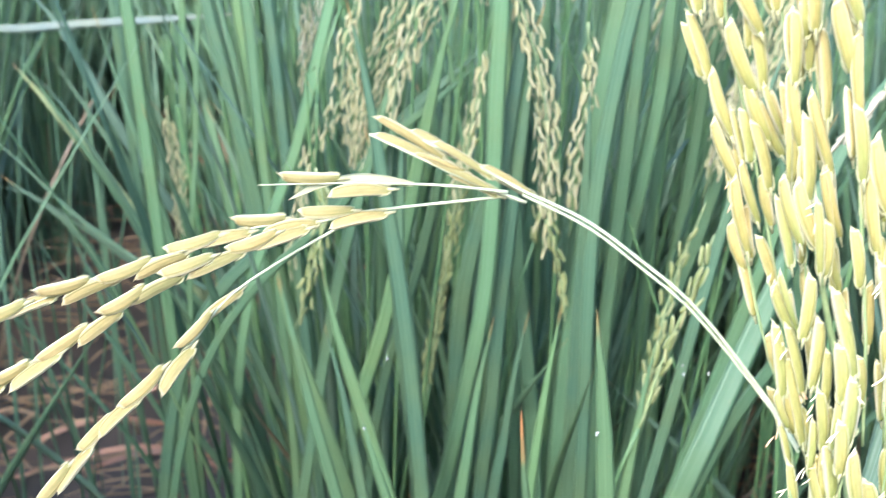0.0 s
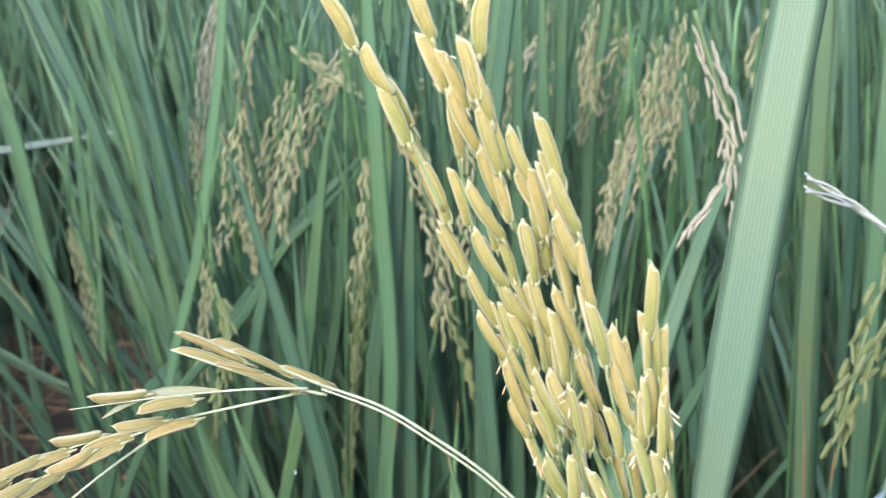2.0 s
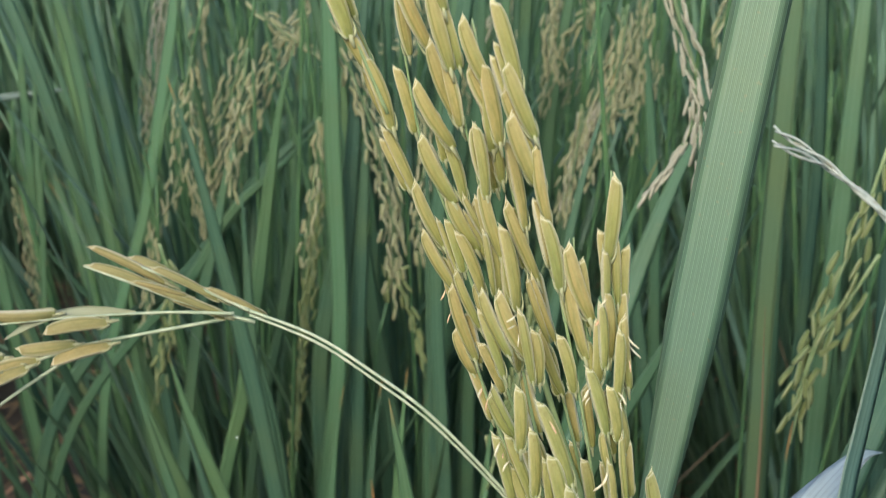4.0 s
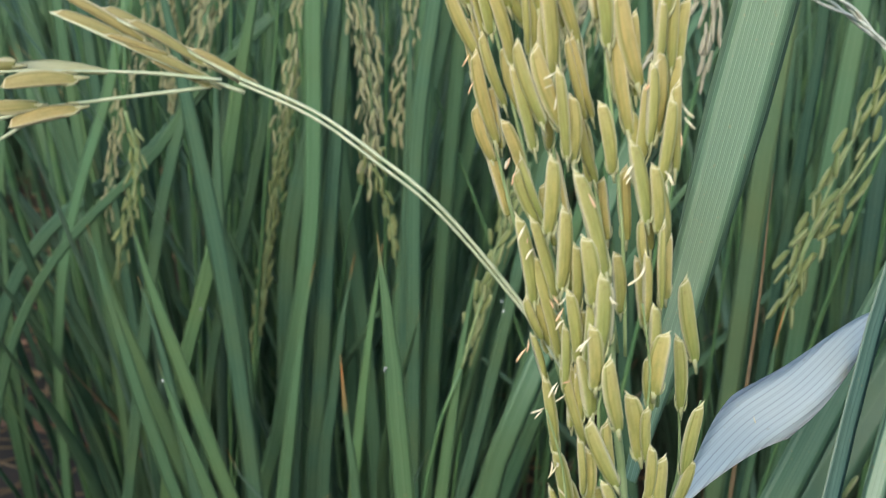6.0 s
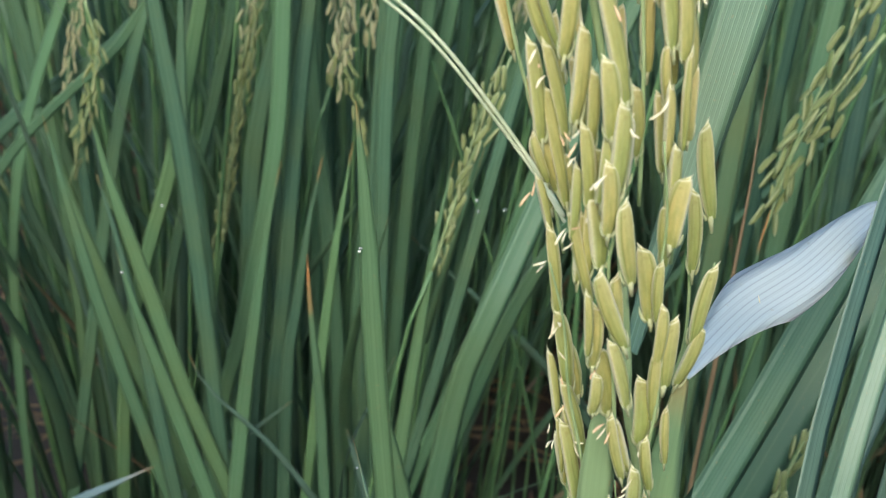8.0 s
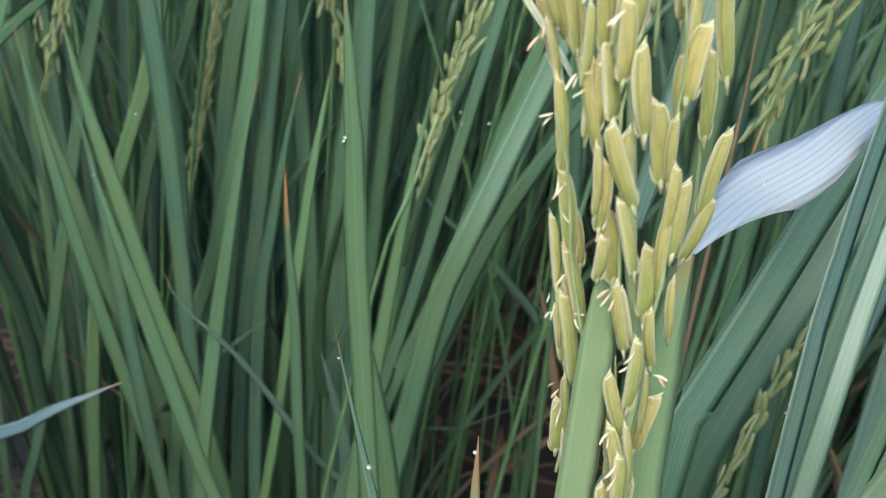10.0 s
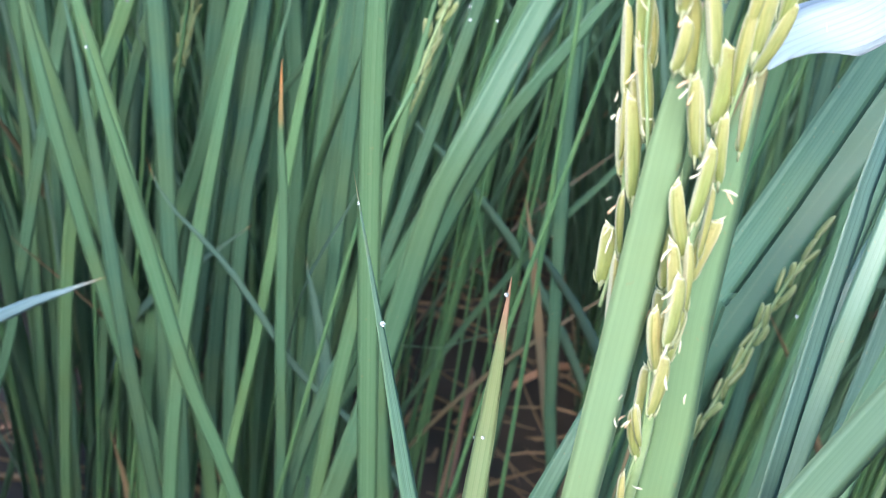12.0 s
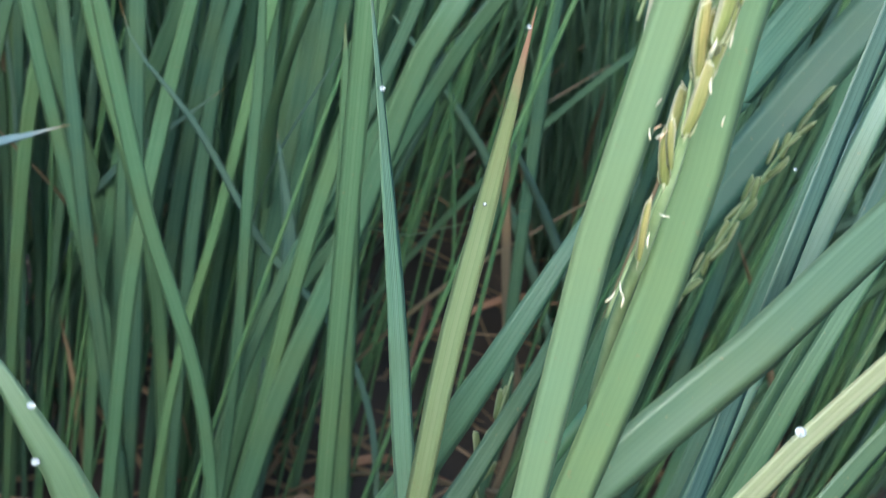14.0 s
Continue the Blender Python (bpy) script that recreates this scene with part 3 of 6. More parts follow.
leaf(PLANT_N, 'leaf_blade', LEAFB, 0.0047, [(0.0122, 0.0640, 0.4986), (-0.0023, 0.0600, 0.6263), (-0.0065, 0.0580, 0.6729), (-0.0095, 0.0575, 0.6980)], 0, -10, 0.05)
leaf(PLANT_N, 'leaf_blade', LEAFGREY, 0.0038, [(0.0178, 0.0020, 0.5634), (0.0100, 0.0060, 0.5936), (0.0000, 0.0120, 0.6285), (-0.0072, 0.0207, 0.6517)], 0, -430, 0.09, 0.14, 0.0, 500)
leaf(PLANT_N, 'leaf_blade', LEAFY, 0.0041, [(0.0213, 0.0000, 0.5568), (0.0181, -0.0030, 0.5932), (0.0163, -0.0060, 0.6258), (0.0148, -0.0090, 0.6465), (0.0139, -0.0113, 0.6565)], 0, -20, 0.06)
leaf(PLANT_N, 'leaf_blade', LEAFB, 0.0071, [(0.0287, 0.1400, 0.4089), (0.0104, 0.1370, 0.5219), (-0.0018, 0.1358, 0.5838)], 0, 10, 0.06)
leaf(PLANT_N, 'leaf_blade', LEAF, 0.0084, [(0.0191, 0.0100, 0.5453), (0.0294, 0.0150, 0.5746), (0.0392, 0.0250, 0.5986), (0.0425, 0.0300, 0.6033)], 0.03, 0, 0.14)
leaf(PLANT_N, 'leaf_blade', LEAF, 0.0070, [(0.0412, 0.0300, 0.5544), (0.0454, 0.0350, 0.5661), (0.0480, 0.0400, 0.5829)], 0.02, 0, 0.14)
PLANT_R = plant(0.05, 0.02)
leaf(PLANT_R, 'leaf_blade', DEAD, 0.0013, [(0.0864, 0.1200, 0.6267), (0.0863, 0.1200, 0.6546), (0.0854, 0.1200, 0.6776), (0.0851, 0.1200, 0.6894)], 0, 0, 0.09, 0.14, 0.6)
leaf(PLANT_R, 'leaf_blade', LEAFN, 0.0070, [(0.0306, -0.0350, 0.5929), (0.0442, -0.0300, 0.6122), (0.0580, -0.0200, 0.6246), (0.0704, -0.0100, 0.6355)], 0.15, 0, 0.14, 0.14, 0.15)
leaf(PLANT_R, 'leaf_blade', LEAFPALE, 0.0040, [(0.0473, -0.0450, 0.6056), (0.0558, -0.0400, 0.6194), (0.0640, -0.0350, 0.6298)], 0.12, 0, 0.14, 0.14, 0.15)
leaf(PLANT_R, 'leaf_blade', LEAFN, 0.0050, [(0.0686, -0.0300, 0.5925), (0.0804, -0.0200, 0.6069)], 0.1, 20, 0.14, 0.14, 0.15)
leaf(PLANT_R, 'leaf_blade', LEAFB, 0.0044, [(0.0758, 0.0000, 0.5681), (0.0831, 0.0100, 0.5958), (0.0907, 0.0200, 0.6097)], 0.1, 0, 0.14, 0.14, 0.15)
leaf(PLANT_R, 'leaf_blade', LEAF, 0.0076, [(0.0557, 0.0270, 0.6205), (0.0575, 0.0300, 0.6292), (0.0737, 0.0450, 0.6527), (0.0883, 0.0600, 0.6733)], 0.2, 10, 0.14, 0.14, 0.6)
leaf(PLANT_R, 'leaf_blade', LEAF, 0.0132, [(0.1027, 0.1350, 0.5216), (0.1100, 0.1400, 0.5467), (0.1265, 0.1500, 0.5821), (0.1473, 0.1650, 0.6137)], 0.2, -15, 0.14, 0.14, 0.6)
leaf(PLANT_R, 'leaf_blade', LEAFGREY, 0.0055, [(0.1015, 0.0700, 0.5638), (0.1040, 0.0770, 0.5915), (0.1122, 0.0900, 0.6350)], 0.25, 20, 0.14, 0.14, 0.6)
leaf(PLANT_R, 'leaf_blade', LEAFGREY, 0.0046, [(0.1127, 0.0800, 0.5553), (0.1127, 0.0850, 0.5945), (0.1236, 0.1000, 0.6117)], 0.25, -20, 0.14, 0.14, 0.6)
leaf(PLANT_R, 'leaf_blade', LEAFGREY, 0.0058, [(0.1105, 0.0600, 0.5740), (0.1153, 0.0700, 0.6029)], 0.2, 0, 0.14, 0.14, 0.6)
leaf(PLANT_R, 'leaf_blade', LEAFB, 0.0042, [(0.0870, 0.0200, 0.6097), (0.0944, 0.0300, 0.6209)], 0.2, 0, 0.14, 0.14, 0.6)
PLANT_L = plant(-0.02, -0.06)
leaf(PLANT_L, 'leaf_blade', LEAFN, 0.0079, [(-0.0242, -0.0520, 0.5953), (-0.0304, -0.0500, 0.6069), (-0.0387, -0.0450, 0.6159), (-0.0479, -0.0400, 0.6250)], 0, 0, 0.09)
leaf(PLANT_R, 'leaf_blade', LEAFGREY, 0.0048, [(0.0649, 0.0050, 0.6523), (0.0667, 0.0100, 0.6620), (0.0708, 0.0180, 0.6764), (0.0751, 0.0260, 0.6899), (0.0803, 0.0340, 0.7037)], 0.12, 25, 0.14, 0.22, 0.3)
leaf(PLANT_R, 'leaf_blade', LEAFGREY, 0.0040, [(0.0785, 0.0200, 0.6404), (0.0817, 0.0260, 0.6533), (0.0864, 0.0340, 0.6673), (0.0903, 0.0400, 0.6813)], 0.12, -15, 0.14, 0.14, 0.3)
PLANT_B1 = plant(-0.05, 0.36)
leaf(PLANT_B1, 'leaf_blade', LEAF, 0.0069, [(-0.0950, 0.3300, 0.3539), (-0.1235, 0.3320, 0.4609), (-0.1376, 0.3330, 0.5225), (-0.1489, 0.3340, 0.5821)], 0, 10, 0.12)
leaf(PLANT_B1, 'leaf_blade', LEAF, 0.0082, [(-0.0699, 0.3000, 0.4080), (-0.0787, 0.3000, 0.5235), (-0.0849, 0.3000, 0.5853), (-0.0934, 0.3000, 0.6447)], 0.1, 0, 0.14)
leaf(PLANT_B1, 'leaf_blade', LEAF, 0.0070, [(-0.1717, 0.4000, 0.3220), (-0.1364, 0.4000, 0.5354), (-0.1161, 0.4000, 0.6159)], 0.1, 0, 0.14)
leaf(PLANT_B1, 'leaf_blade', LEAF, 0.0071, [(-0.0731, 0.3000, 0.2887), (-0.0903, 0.3000, 0.3886), (-0.1079, 0.3100, 0.4906)], 0.1, 0, 0.14)
PLANT_B2 = plant(-0.02, 0.24)
leaf(PLANT_B2, 'leaf_blade', DEAD, 0.0054, [(0.1264, 0.3600, 0.3295), (0.1098, 0.3600, 0.3897), (0.0951, 0.3600, 0.4438), (0.0878, 0.3600, 0.4655)], 0, 0, 0.09)
leaf(PLANT_B2, 'leaf_blade', DEAD, 0.0053, [(-0.1035, 0.4200, 0.1372), (-0.1125, 0.4200, 0.1941), (-0.1224, 0.4200, 0.2359)], 0, 0, 0.09)
leaf(PLANT_B2, 'leaf_blade', LEAF, 0.0054, [(-0.0510, 0.1700, 0.4959), (-0.0673, 0.1680, 0.5565), (-0.0750, 0.1660, 0.5860), (-0.0803, 0.1654, 0.6081)], 0, 0, 0.07)
leaf(PLANT_B2, 'leaf_blade', LEAFGREY, 0.0032, [(-0.0149, 0.2400, 0.4421), (-0.0425, 0.2370, 0.4864), (-0.0658, 0.2350, 0.5133), (-0.0736, 0.2340, 0.5313)], 0, 0, 0.09)
leaf(PLANT_B2, 'leaf_blade', PALEBG, 0.0075, [(-0.1194, 0.2000, 0.4787), (-0.1079, 0.2100, 0.4807), (-0.0952, 0.2170, 0.4836), (-0.0845, 0.2202, 0.4877)], 0, 10, 0.09)
leaf(PLANT_B2, 'leaf_blade', TIPPED, 0.0046, [(-0.0203, 0.2220, 0.4737), (-0.0233, 0.2219, 0.5217), (-0.0269, 0.2215, 0.5557), (-0.0286, 0.2208, 0.5809)], 0, 0, 0.09)
leaf(PLANT_B2, 'leaf_blade', LEAFB, 0.0044, [(-0.0303, 0.2600, 0.4423), (-0.0219, 0.2600, 0.5485), (-0.0150, 0.2600, 0.6078)], 0, 0, 0.09)
leaf(PLANT_B2, 'leaf_blade', LEAFGREY, 0.0085, [(0.0038, 0.2400, 0.2882), (0.0011, 0.2500, 0.3703), (-0.0004, 0.2600, 0.4240), (-0.0140, 0.2665, 0.4748)], 0, 0, 0.09)
leaf(PLANT_B2, 'leaf_blade', LEAFB, 0.0060, [(-0.0004, 0.2000, 0.3958), (0.0030, 0.2000, 0.4674), (0.0068, 0.2000, 0.5129), (0.0101, 0.2000, 0.5533)], 0.1, 0, 0.14)
leaf(PLANT_B2, 'leaf_blade', LEAF, 0.0070, [(-0.0628, 0.2600, 0.2596), (-0.0644, 0.2700, 0.3847), (-0.0595, 0.2800, 0.4650), (-0.0539, 0.2800, 0.5158)], 0.1, 0, 0.14)
PLANT_B3 = plant(0.03, 0.42)
leaf(PLANT_B3, 'leaf_blade', LEAFD, 0.0074, [(-0.0668, 0.3600, 0.3592), (-0.0575, 0.3600, 0.5219), (-0.0452, 0.3600, 0.6310)], 0.2, 0, 0.14)
leaf(PLANT_B3, 'leaf_blade', LEAFD, 0.0072, [(-0.0339, 0.4200, 0.3116), (-0.0371, 0.4200, 0.4935), (-0.0310, 0.4200, 0.6154)], 0.2, 15, 0.14)
leaf(PLANT_B3, 'leaf_blade', LEAF, 0.0082, [(0.0066, 0.4200, 0.3877), (0.0098, 0.4200, 0.5125), (0.0152, 0.4200, 0.6181)], 0.2, 0, 0.14)
leaf(PLANT_B3, 'leaf_blade', LEAFD, 0.0087, [(0.0422, 0.5000, 0.3780), (0.0376, 0.5000, 0.4954), (0.0398, 0.5000, 0.5975)], 0.2, -20, 0.14)
leaf(PLANT_B3, 'leaf_blade', LEAFD, 0.0068, [(-0.0356, 0.3000, 0.2218), (-0.0432, 0.3100, 0.3590), (-0.0438, 0.3200, 0.4606), (-0.0395, 0.3200, 0.5017)], 0.1, 0, 0.14)
PLANT_B4 = plant(0.04, 0.28)
leaf(PLANT_B4, 'leaf_blade', LEAF, 0.0087, [(0.0180, 0.2000, 0.4787), (0.0270, 0.2050, 0.5420), (0.0369, 0.2100, 0.5710), (0.0619, 0.2400, 0.6240)], 0.15, 0, 0.14)
leaf(PLANT_B4, 'leaf_blade', LEAF, 0.0052, [(0.0154, 0.2500, 0.4839), (0.0272, 0.2600, 0.5387), (0.0413, 0.2700, 0.6111)], 0.15, 0, 0.14)
leaf(PLANT_B4, 'leaf_blade', LEAF, 0.0073, [(0.0290, 0.3000, 0.4253), (0.0587, 0.3100, 0.5149), (0.0896, 0.3200, 0.5692)], 0.1, 10, 0.14)
leaf(PLANT_B4, 'leaf_blade', LEAF, 0.0069, [(0.1229, 0.3500, 0.3514), (0.1056, 0.3600, 0.4706), (0.0949, 0.3700, 0.5655)], 0.15, 0, 0.14)
leaf(PLANT_B4, 'leaf_blade', LEAF, 0.0059, [(0.0209, 0.2600, 0.4287), (0.0476, 0.2700, 0.4341), (0.0774, 0.2800, 0.4417), (0.1009, 0.2900, 0.4459)], 0, 60, 0.09, 0.14, 0.9)
leaf(PLANT_B4, 'leaf_blade', LEAF, 0.0072, [(0.1645, 0.1900, 0.3965), (0.1684, 0.2000, 0.4607), (0.1728, 0.2100, 0.5320), (0.1735, 0.2200, 0.5930)], 0.2, 0, 0.14)
PLANT_B5 = plant(0.13, 0.22)
leaf(PLANT_B5, 'leaf_blade', LEAF, 0.0074, [(0.1372, 0.2200, 0.4822), (0.1379, 0.2300, 0.5731), (0.1437, 0.2400, 0.6751)], 0.2, 0, 0.14)
leaf(PLANT_B5, 'leaf_blade', LEAFD, 0.0076, [(0.1930, 0.3000, 0.4967), (0.1916, 0.3100, 0.5861), (0.1930, 0.3200, 0.6560)], 0.2, -10, 0.14)
leaf(PLANT_B5, 'leaf_blade', LEAF, 0.0068, [(0.1271, 0.2600, 0.5175), (0.1272, 0.2600, 0.6398), (0.1261, 0.2700, 0.7236)], 0.2, 0, 0.14)
leaf(PLANT_B5, 'leaf_blade', TIPPED, 0.0026, [(0.1059, 0.1600, 0.6101), (0.1063, 0.1600, 0.6221), (0.1073, 0.1600, 0.6338)], 0, 0, 0.09)
leaf(PLANT_B5, 'leaf_blade', LEAF, 0.0063, [(0.1587, 0.1600, 0.4267), (0.1492, 0.1600, 0.4997), (0.1570, 0.1700, 0.5656)], 0.2, 10, 0.14)
PLANT_B6 = plant(-0.14, 0.56)
leaf(PLANT_B6, 'leaf_blade', WHITE, 0.0053, [(-0.3944, 0.5800, 0.6407), (-0.3357, 0.5900, 0.6451), (-0.2805, 0.6000, 0.6481), (-0.2311, 0.6048, 0.6529)], 0, 20, 0.09)
leaf(PLANT_B6, 'leaf_blade', LEAF, 0.0085, [(-0.2023, 0.5000, 0.5179), (-0.2150, 0.5000, 0.6194), (-0.2277, 0.5000, 0.6856), (-0.2382, 0.5000, 0.7382)], 0.1, 0, 0.14)
leaf(PLANT_B6, 'leaf_blade', LEAFB, 0.0070, [(-0.1844, 0.4800, 0.5110), (-0.1970, 0.4800, 0.6350), (-0.2038, 0.4800, 0.6853), (-0.2060, 0.4800, 0.7390)], 0.1, 0, 0.14)
leaf(PLANT_B6, 'leaf_blade', LEAF, 0.0062, [(-0.1686, 0.4500, 0.5539), (-0.1736, 0.4500, 0.6329), (-0.1791, 0.4500, 0.6998), (-0.1831, 0.4500, 0.7418)], 0.1, 0, 0.14)
leaf(PLANT_B6, 'leaf_blade', LEAF, 0.0064, [(-0.2887, 0.6000, 0.4268), (-0.2824, 0.6000, 0.5416), (-0.2748, 0.6000, 0.6607)], 0.1, 0, 0.14)
leaf(PLANT_B6, 'leaf_blade', LEAF, 0.0066, [(-0.3328, 0.6500, 0.4682), (-0.3395, 0.6500, 0.5668), (-0.3443, 0.6500, 0.6500)], 0.1, 0, 0.14)
leaf(PLANT_B6, 'leaf_blade', LEAFGREY, 0.0055, [(-0.1999, 0.5000, 0.5102), (-0.2144, 0.5000, 0.5769), (-0.2328, 0.5000, 0.6187)], 0, 0, 0.09)
PLANT_B7 = plant(-0.22, 0.72)
leaf(PLANT_B7, 'leaf_blade', LEAF, 0.0068, [(-0.3938, 0.8000, 0.4105), (-0.3964, 0.8000, 0.5345), (-0.4038, 0.8000, 0.6962)], 0.1, 0, 0.14)
leaf(PLANT_B7, 'leaf_blade', LEAFGREY, 0.0090, [(-0.2850, 0.7000, 0.4083), (-0.3515, 0.7000, 0.5117), (-0.3910, 0.7000, 0.5890)], 0.1, 0, 0.14)
leaf(PLANT_B7, 'leaf_blade', LEAF, 0.0062, [(-0.2582, 0.6000, 0.2817), (-0.3070, 0.6000, 0.3589), (-0.3611, 0.6000, 0.4817), (-0.4190, 0.6000, 0.5312)], 0, 0, 0.09)
leaf(PLANT_B7, 'leaf_blade', LEAFY, 0.0081, [(-0.3094, 0.6200, 0.4675), (-0.3509, 0.6200, 0.5320), (-0.3841, 0.6200, 0.5774), (-0.4095, 0.6200, 0.6094)], 0, 0, 0.09)
PLANT_B8 = plant(-0.04, 0.45)
leaf(PLANT_B8, 'leaf_blade', LEAF, 0.0081, [(-0.1407, 0.4600, 0.5800), (-0.0991, 0.4600, 0.6320), (-0.0783, 0.4600, 0.6504), (-0.0596, 0.4600, 0.6684)], 0, 0, 0.09)
leaf(PLANT_B8, 'leaf_blade', LEAFB, 0.0085, [(-0.0579, 0.4000, 0.4667), (-0.0469, 0.4000, 0.5889), (-0.0482, 0.4000, 0.6652), (-0.0507, 0.4000, 0.7352)], 0.1, 0, 0.14)
leaf(PLANT_B8, 'leaf_blade', LEAF, 0.0088, [(-0.0692, 0.3800, 0.4655), (-0.0647, 0.3800, 0.5539), (-0.0499, 0.3800, 0.6275)], 0.1, 0, 0.14)
leaf(PLANT_B8, 'leaf_blade', LEAFB, 0.0086, [(-0.1217, 0.3600, 0.4409), (-0.1357, 0.3600, 0.4892), (-0.1491, 0.3600, 0.5344), (-0.1564, 0.3600, 0.5684)], 0, 0, 0.09)
leaf(PLANT_B8, 'leaf_blade', LEAFB, 0.0076, [(-0.0883, 0.3000, 0.4715), (-0.1013, 0.3000, 0.5201), (-0.1136, 0.3000, 0.5660), (-0.1204, 0.3000, 0.5987)], 0, 0, 0.09)
PLANT_B9 = plant(0.03, 0.36)
leaf(PLANT_B9, 'leaf_blade', LEAF, 0.0064, [(-0.0021, 0.3000, 0.5155), (-0.0034, 0.3000, 0.6259), (0.0022, 0.3000, 0.6870), (0.0084, 0.3000, 0.7254)], 0.2, 0, 0.14)
leaf(PLANT_B9, 'leaf_blade', LEAF, 0.0081, [(-0.0663, 0.3500, 0.4801), (-0.0512, 0.3500, 0.5756), (-0.0484, 0.3500, 0.6728), (-0.0472, 0.3500, 0.7156)], 0.15, 0, 0.14)
leaf(PLANT_B9, 'leaf_blade', LEAF, 0.0071, [(-0.0800, 0.3200, 0.4709), (-0.0829, 0.3200, 0.5463), (-0.0931, 0.3200, 0.6138), (-0.0980, 0.3200, 0.6402)], 0, 0, 0.09)
leaf(PLANT_B9, 'leaf_blade', LEAF, 0.0067, [(0.0341, 0.2500, 0.5268), (0.0456, 0.2500, 0.5756), (0.0562, 0.2500, 0.6202)], 0.1, 0, 0.14)
PLANT_C1 = plant(-0.2, 0.62)
leaf(PLANT_C1, 'leaf_blade', LEAFB, 0.0071, [(-0.1852, 0.4500, 0.6054), (-0.1904, 0.4500, 0.6937), (-0.1996, 0.4500, 0.7488)], 0.1, -20, 0.14)
leaf(PLANT_C1, 'leaf_blade', LEAF, 0.0079, [(-0.1734, 0.4600, 0.5905), (-0.1800, 0.4600, 0.6876), (-0.1883, 0.4600, 0.7466)], 0.1, 17, 0.14)
leaf(PLANT_C1, 'leaf_blade', LEAF, 0.0068, [(-0.1922, 0.4800, 0.5397), (-0.2061, 0.4800, 0.6063), (-0.2244, 0.4800, 0.6956), (-0.2391, 0.4800, 0.7472)], 0.1, 13, 0.14)
leaf(PLANT_C1, 'leaf_blade', LEAF, 0.0079, [(-0.2699, 0.5000, 0.5734), (-0.2745, 0.5000, 0.6604), (-0.2789, 0.5000, 0.7229)], 0.1, 9, 0.14)
leaf(PLANT_C1, 'leaf_blade', LEAFB, 0.0039, [(-0.2391, 0.5000, 0.5976), (-0.2356, 0.5000, 0.6440), (-0.2280, 0.5000, 0.7015)], 0.05, 5, 0.14)
leaf(PLANT_C1, 'leaf_blade', LEAFD, 0.0060, [(-0.1962, 0.5000, 0.4155), (-0.2124, 0.5000, 0.4595), (-0.2142, 0.5000, 0.4963)], 0.1, 1, 0.14)
leaf(PLANT_C1, 'leaf_blade', LEAFD, 0.0050, [(-0.2579, 0.5500, 0.3978), (-0.2780, 0.5500, 0.4704), (-0.3062, 0.5500, 0.5313), (-0.3288, 0.5500, 0.5732)], 0.08, -3, 0.14)
leaf(PLANT_C1, 'leaf_blade', LEAFD, 0.0038, [(-0.2854, 0.6000, 0.4171), (-0.3051, 0.6000, 0.4510), (-0.3385, 0.6000, 0.4758), (-0.3640, 0.6000, 0.4954)], 0.08, -7, 0.14)
leaf(PLANT_C1, 'leaf_blade', LEAFPALE, 0.0030, [(-0.2029, 0.5500, 0.5002), (-0.2084, 0.5500, 0.5419), (-0.2249, 0.5500, 0.5828), (-0.2470, 0.5500, 0.6074)], 0, -11, 0.09)
leaf(PLANT_C1, 'leaf_blade', LEAFD, 0.0039, [(-0.2222, 0.5000, 0.4683), (-0.2335, 0.5000, 0.5134), (-0.2492, 0.5000, 0.5494)], 0.02, -15, 0.14)
leaf(PLANT_C1, 'leaf_blade', LEAFD, 0.0055, [(-0.2873, 0.5500, 0.4954), (-0.3327, 0.5500, 0.5711), (-0.3639, 0.5500, 0.6205)], 0.03, -19, 0.14)
leaf(PLANT_C1, 'leaf_blade', LEAFD, 0.0038, [(-0.3278, 0.6000, 0.4731), (-0.3664, 0.6000, 0.5032), (-0.4029, 0.6000, 0.5413)], 0.05, 18, 0.14)
leaf(PLANT_C1, 'leaf_blade', LEAF, 0.0075, [(-0.1994, 0.5000, 0.5786), (-0.2075, 0.5000, 0.6484), (-0.2103, 0.5000, 0.6945)], 0.1, 14, 0.14)
leaf(PLANT_C1, 'leaf_blade', LEAF, 0.0067, [(-0.1816, 0.5000, 0.6074), (-0.1884, 0.5000, 0.6552), (-0.1954, 0.5000, 0.6945)], 0.1, 10, 0.14)
PLANT_C2 = plant(-0.07, 0.5)
leaf(PLANT_C2, 'leaf_blade', LEAF, 0.0075, [(-0.1593, 0.4400, 0.6241), (-0.1358, 0.4400, 0.7166), (-0.1304, 0.4400, 0.7456)], 0.1, -20, 0.14)
leaf(PLANT_C2, 'leaf_blade', LEAF, 0.0051, [(-0.1271, 0.4000, 0.5981), (-0.1071, 0.4000, 0.6284), (-0.0812, 0.4000, 0.6512), (-0.0545, 0.4000, 0.6762)], 0, 17, 0.09)
leaf(PLANT_C2, 'leaf_blade', LEAFB, 0.0077, [(-0.1030, 0.3800, 0.5473), (-0.0934, 0.3800, 0.5949), (-0.0837, 0.3800, 0.6459)], 0.1, 13, 0.14)
leaf(PLANT_C2, 'leaf_blade', LEAF, 0.0064, [(-0.0960, 0.4600, 0.5431), (-0.0852, 0.4600, 0.5956), (-0.0805, 0.4600, 0.6491)], 0.05, 9, 0.14)
leaf(PLANT_C2, 'leaf_blade', LEAF, 0.0076, [(-0.0894, 0.3600, 0.4977), (-0.0949, 0.3600, 0.5571), (-0.0938, 0.3600, 0.6183)], 0.05, 5, 0.14)
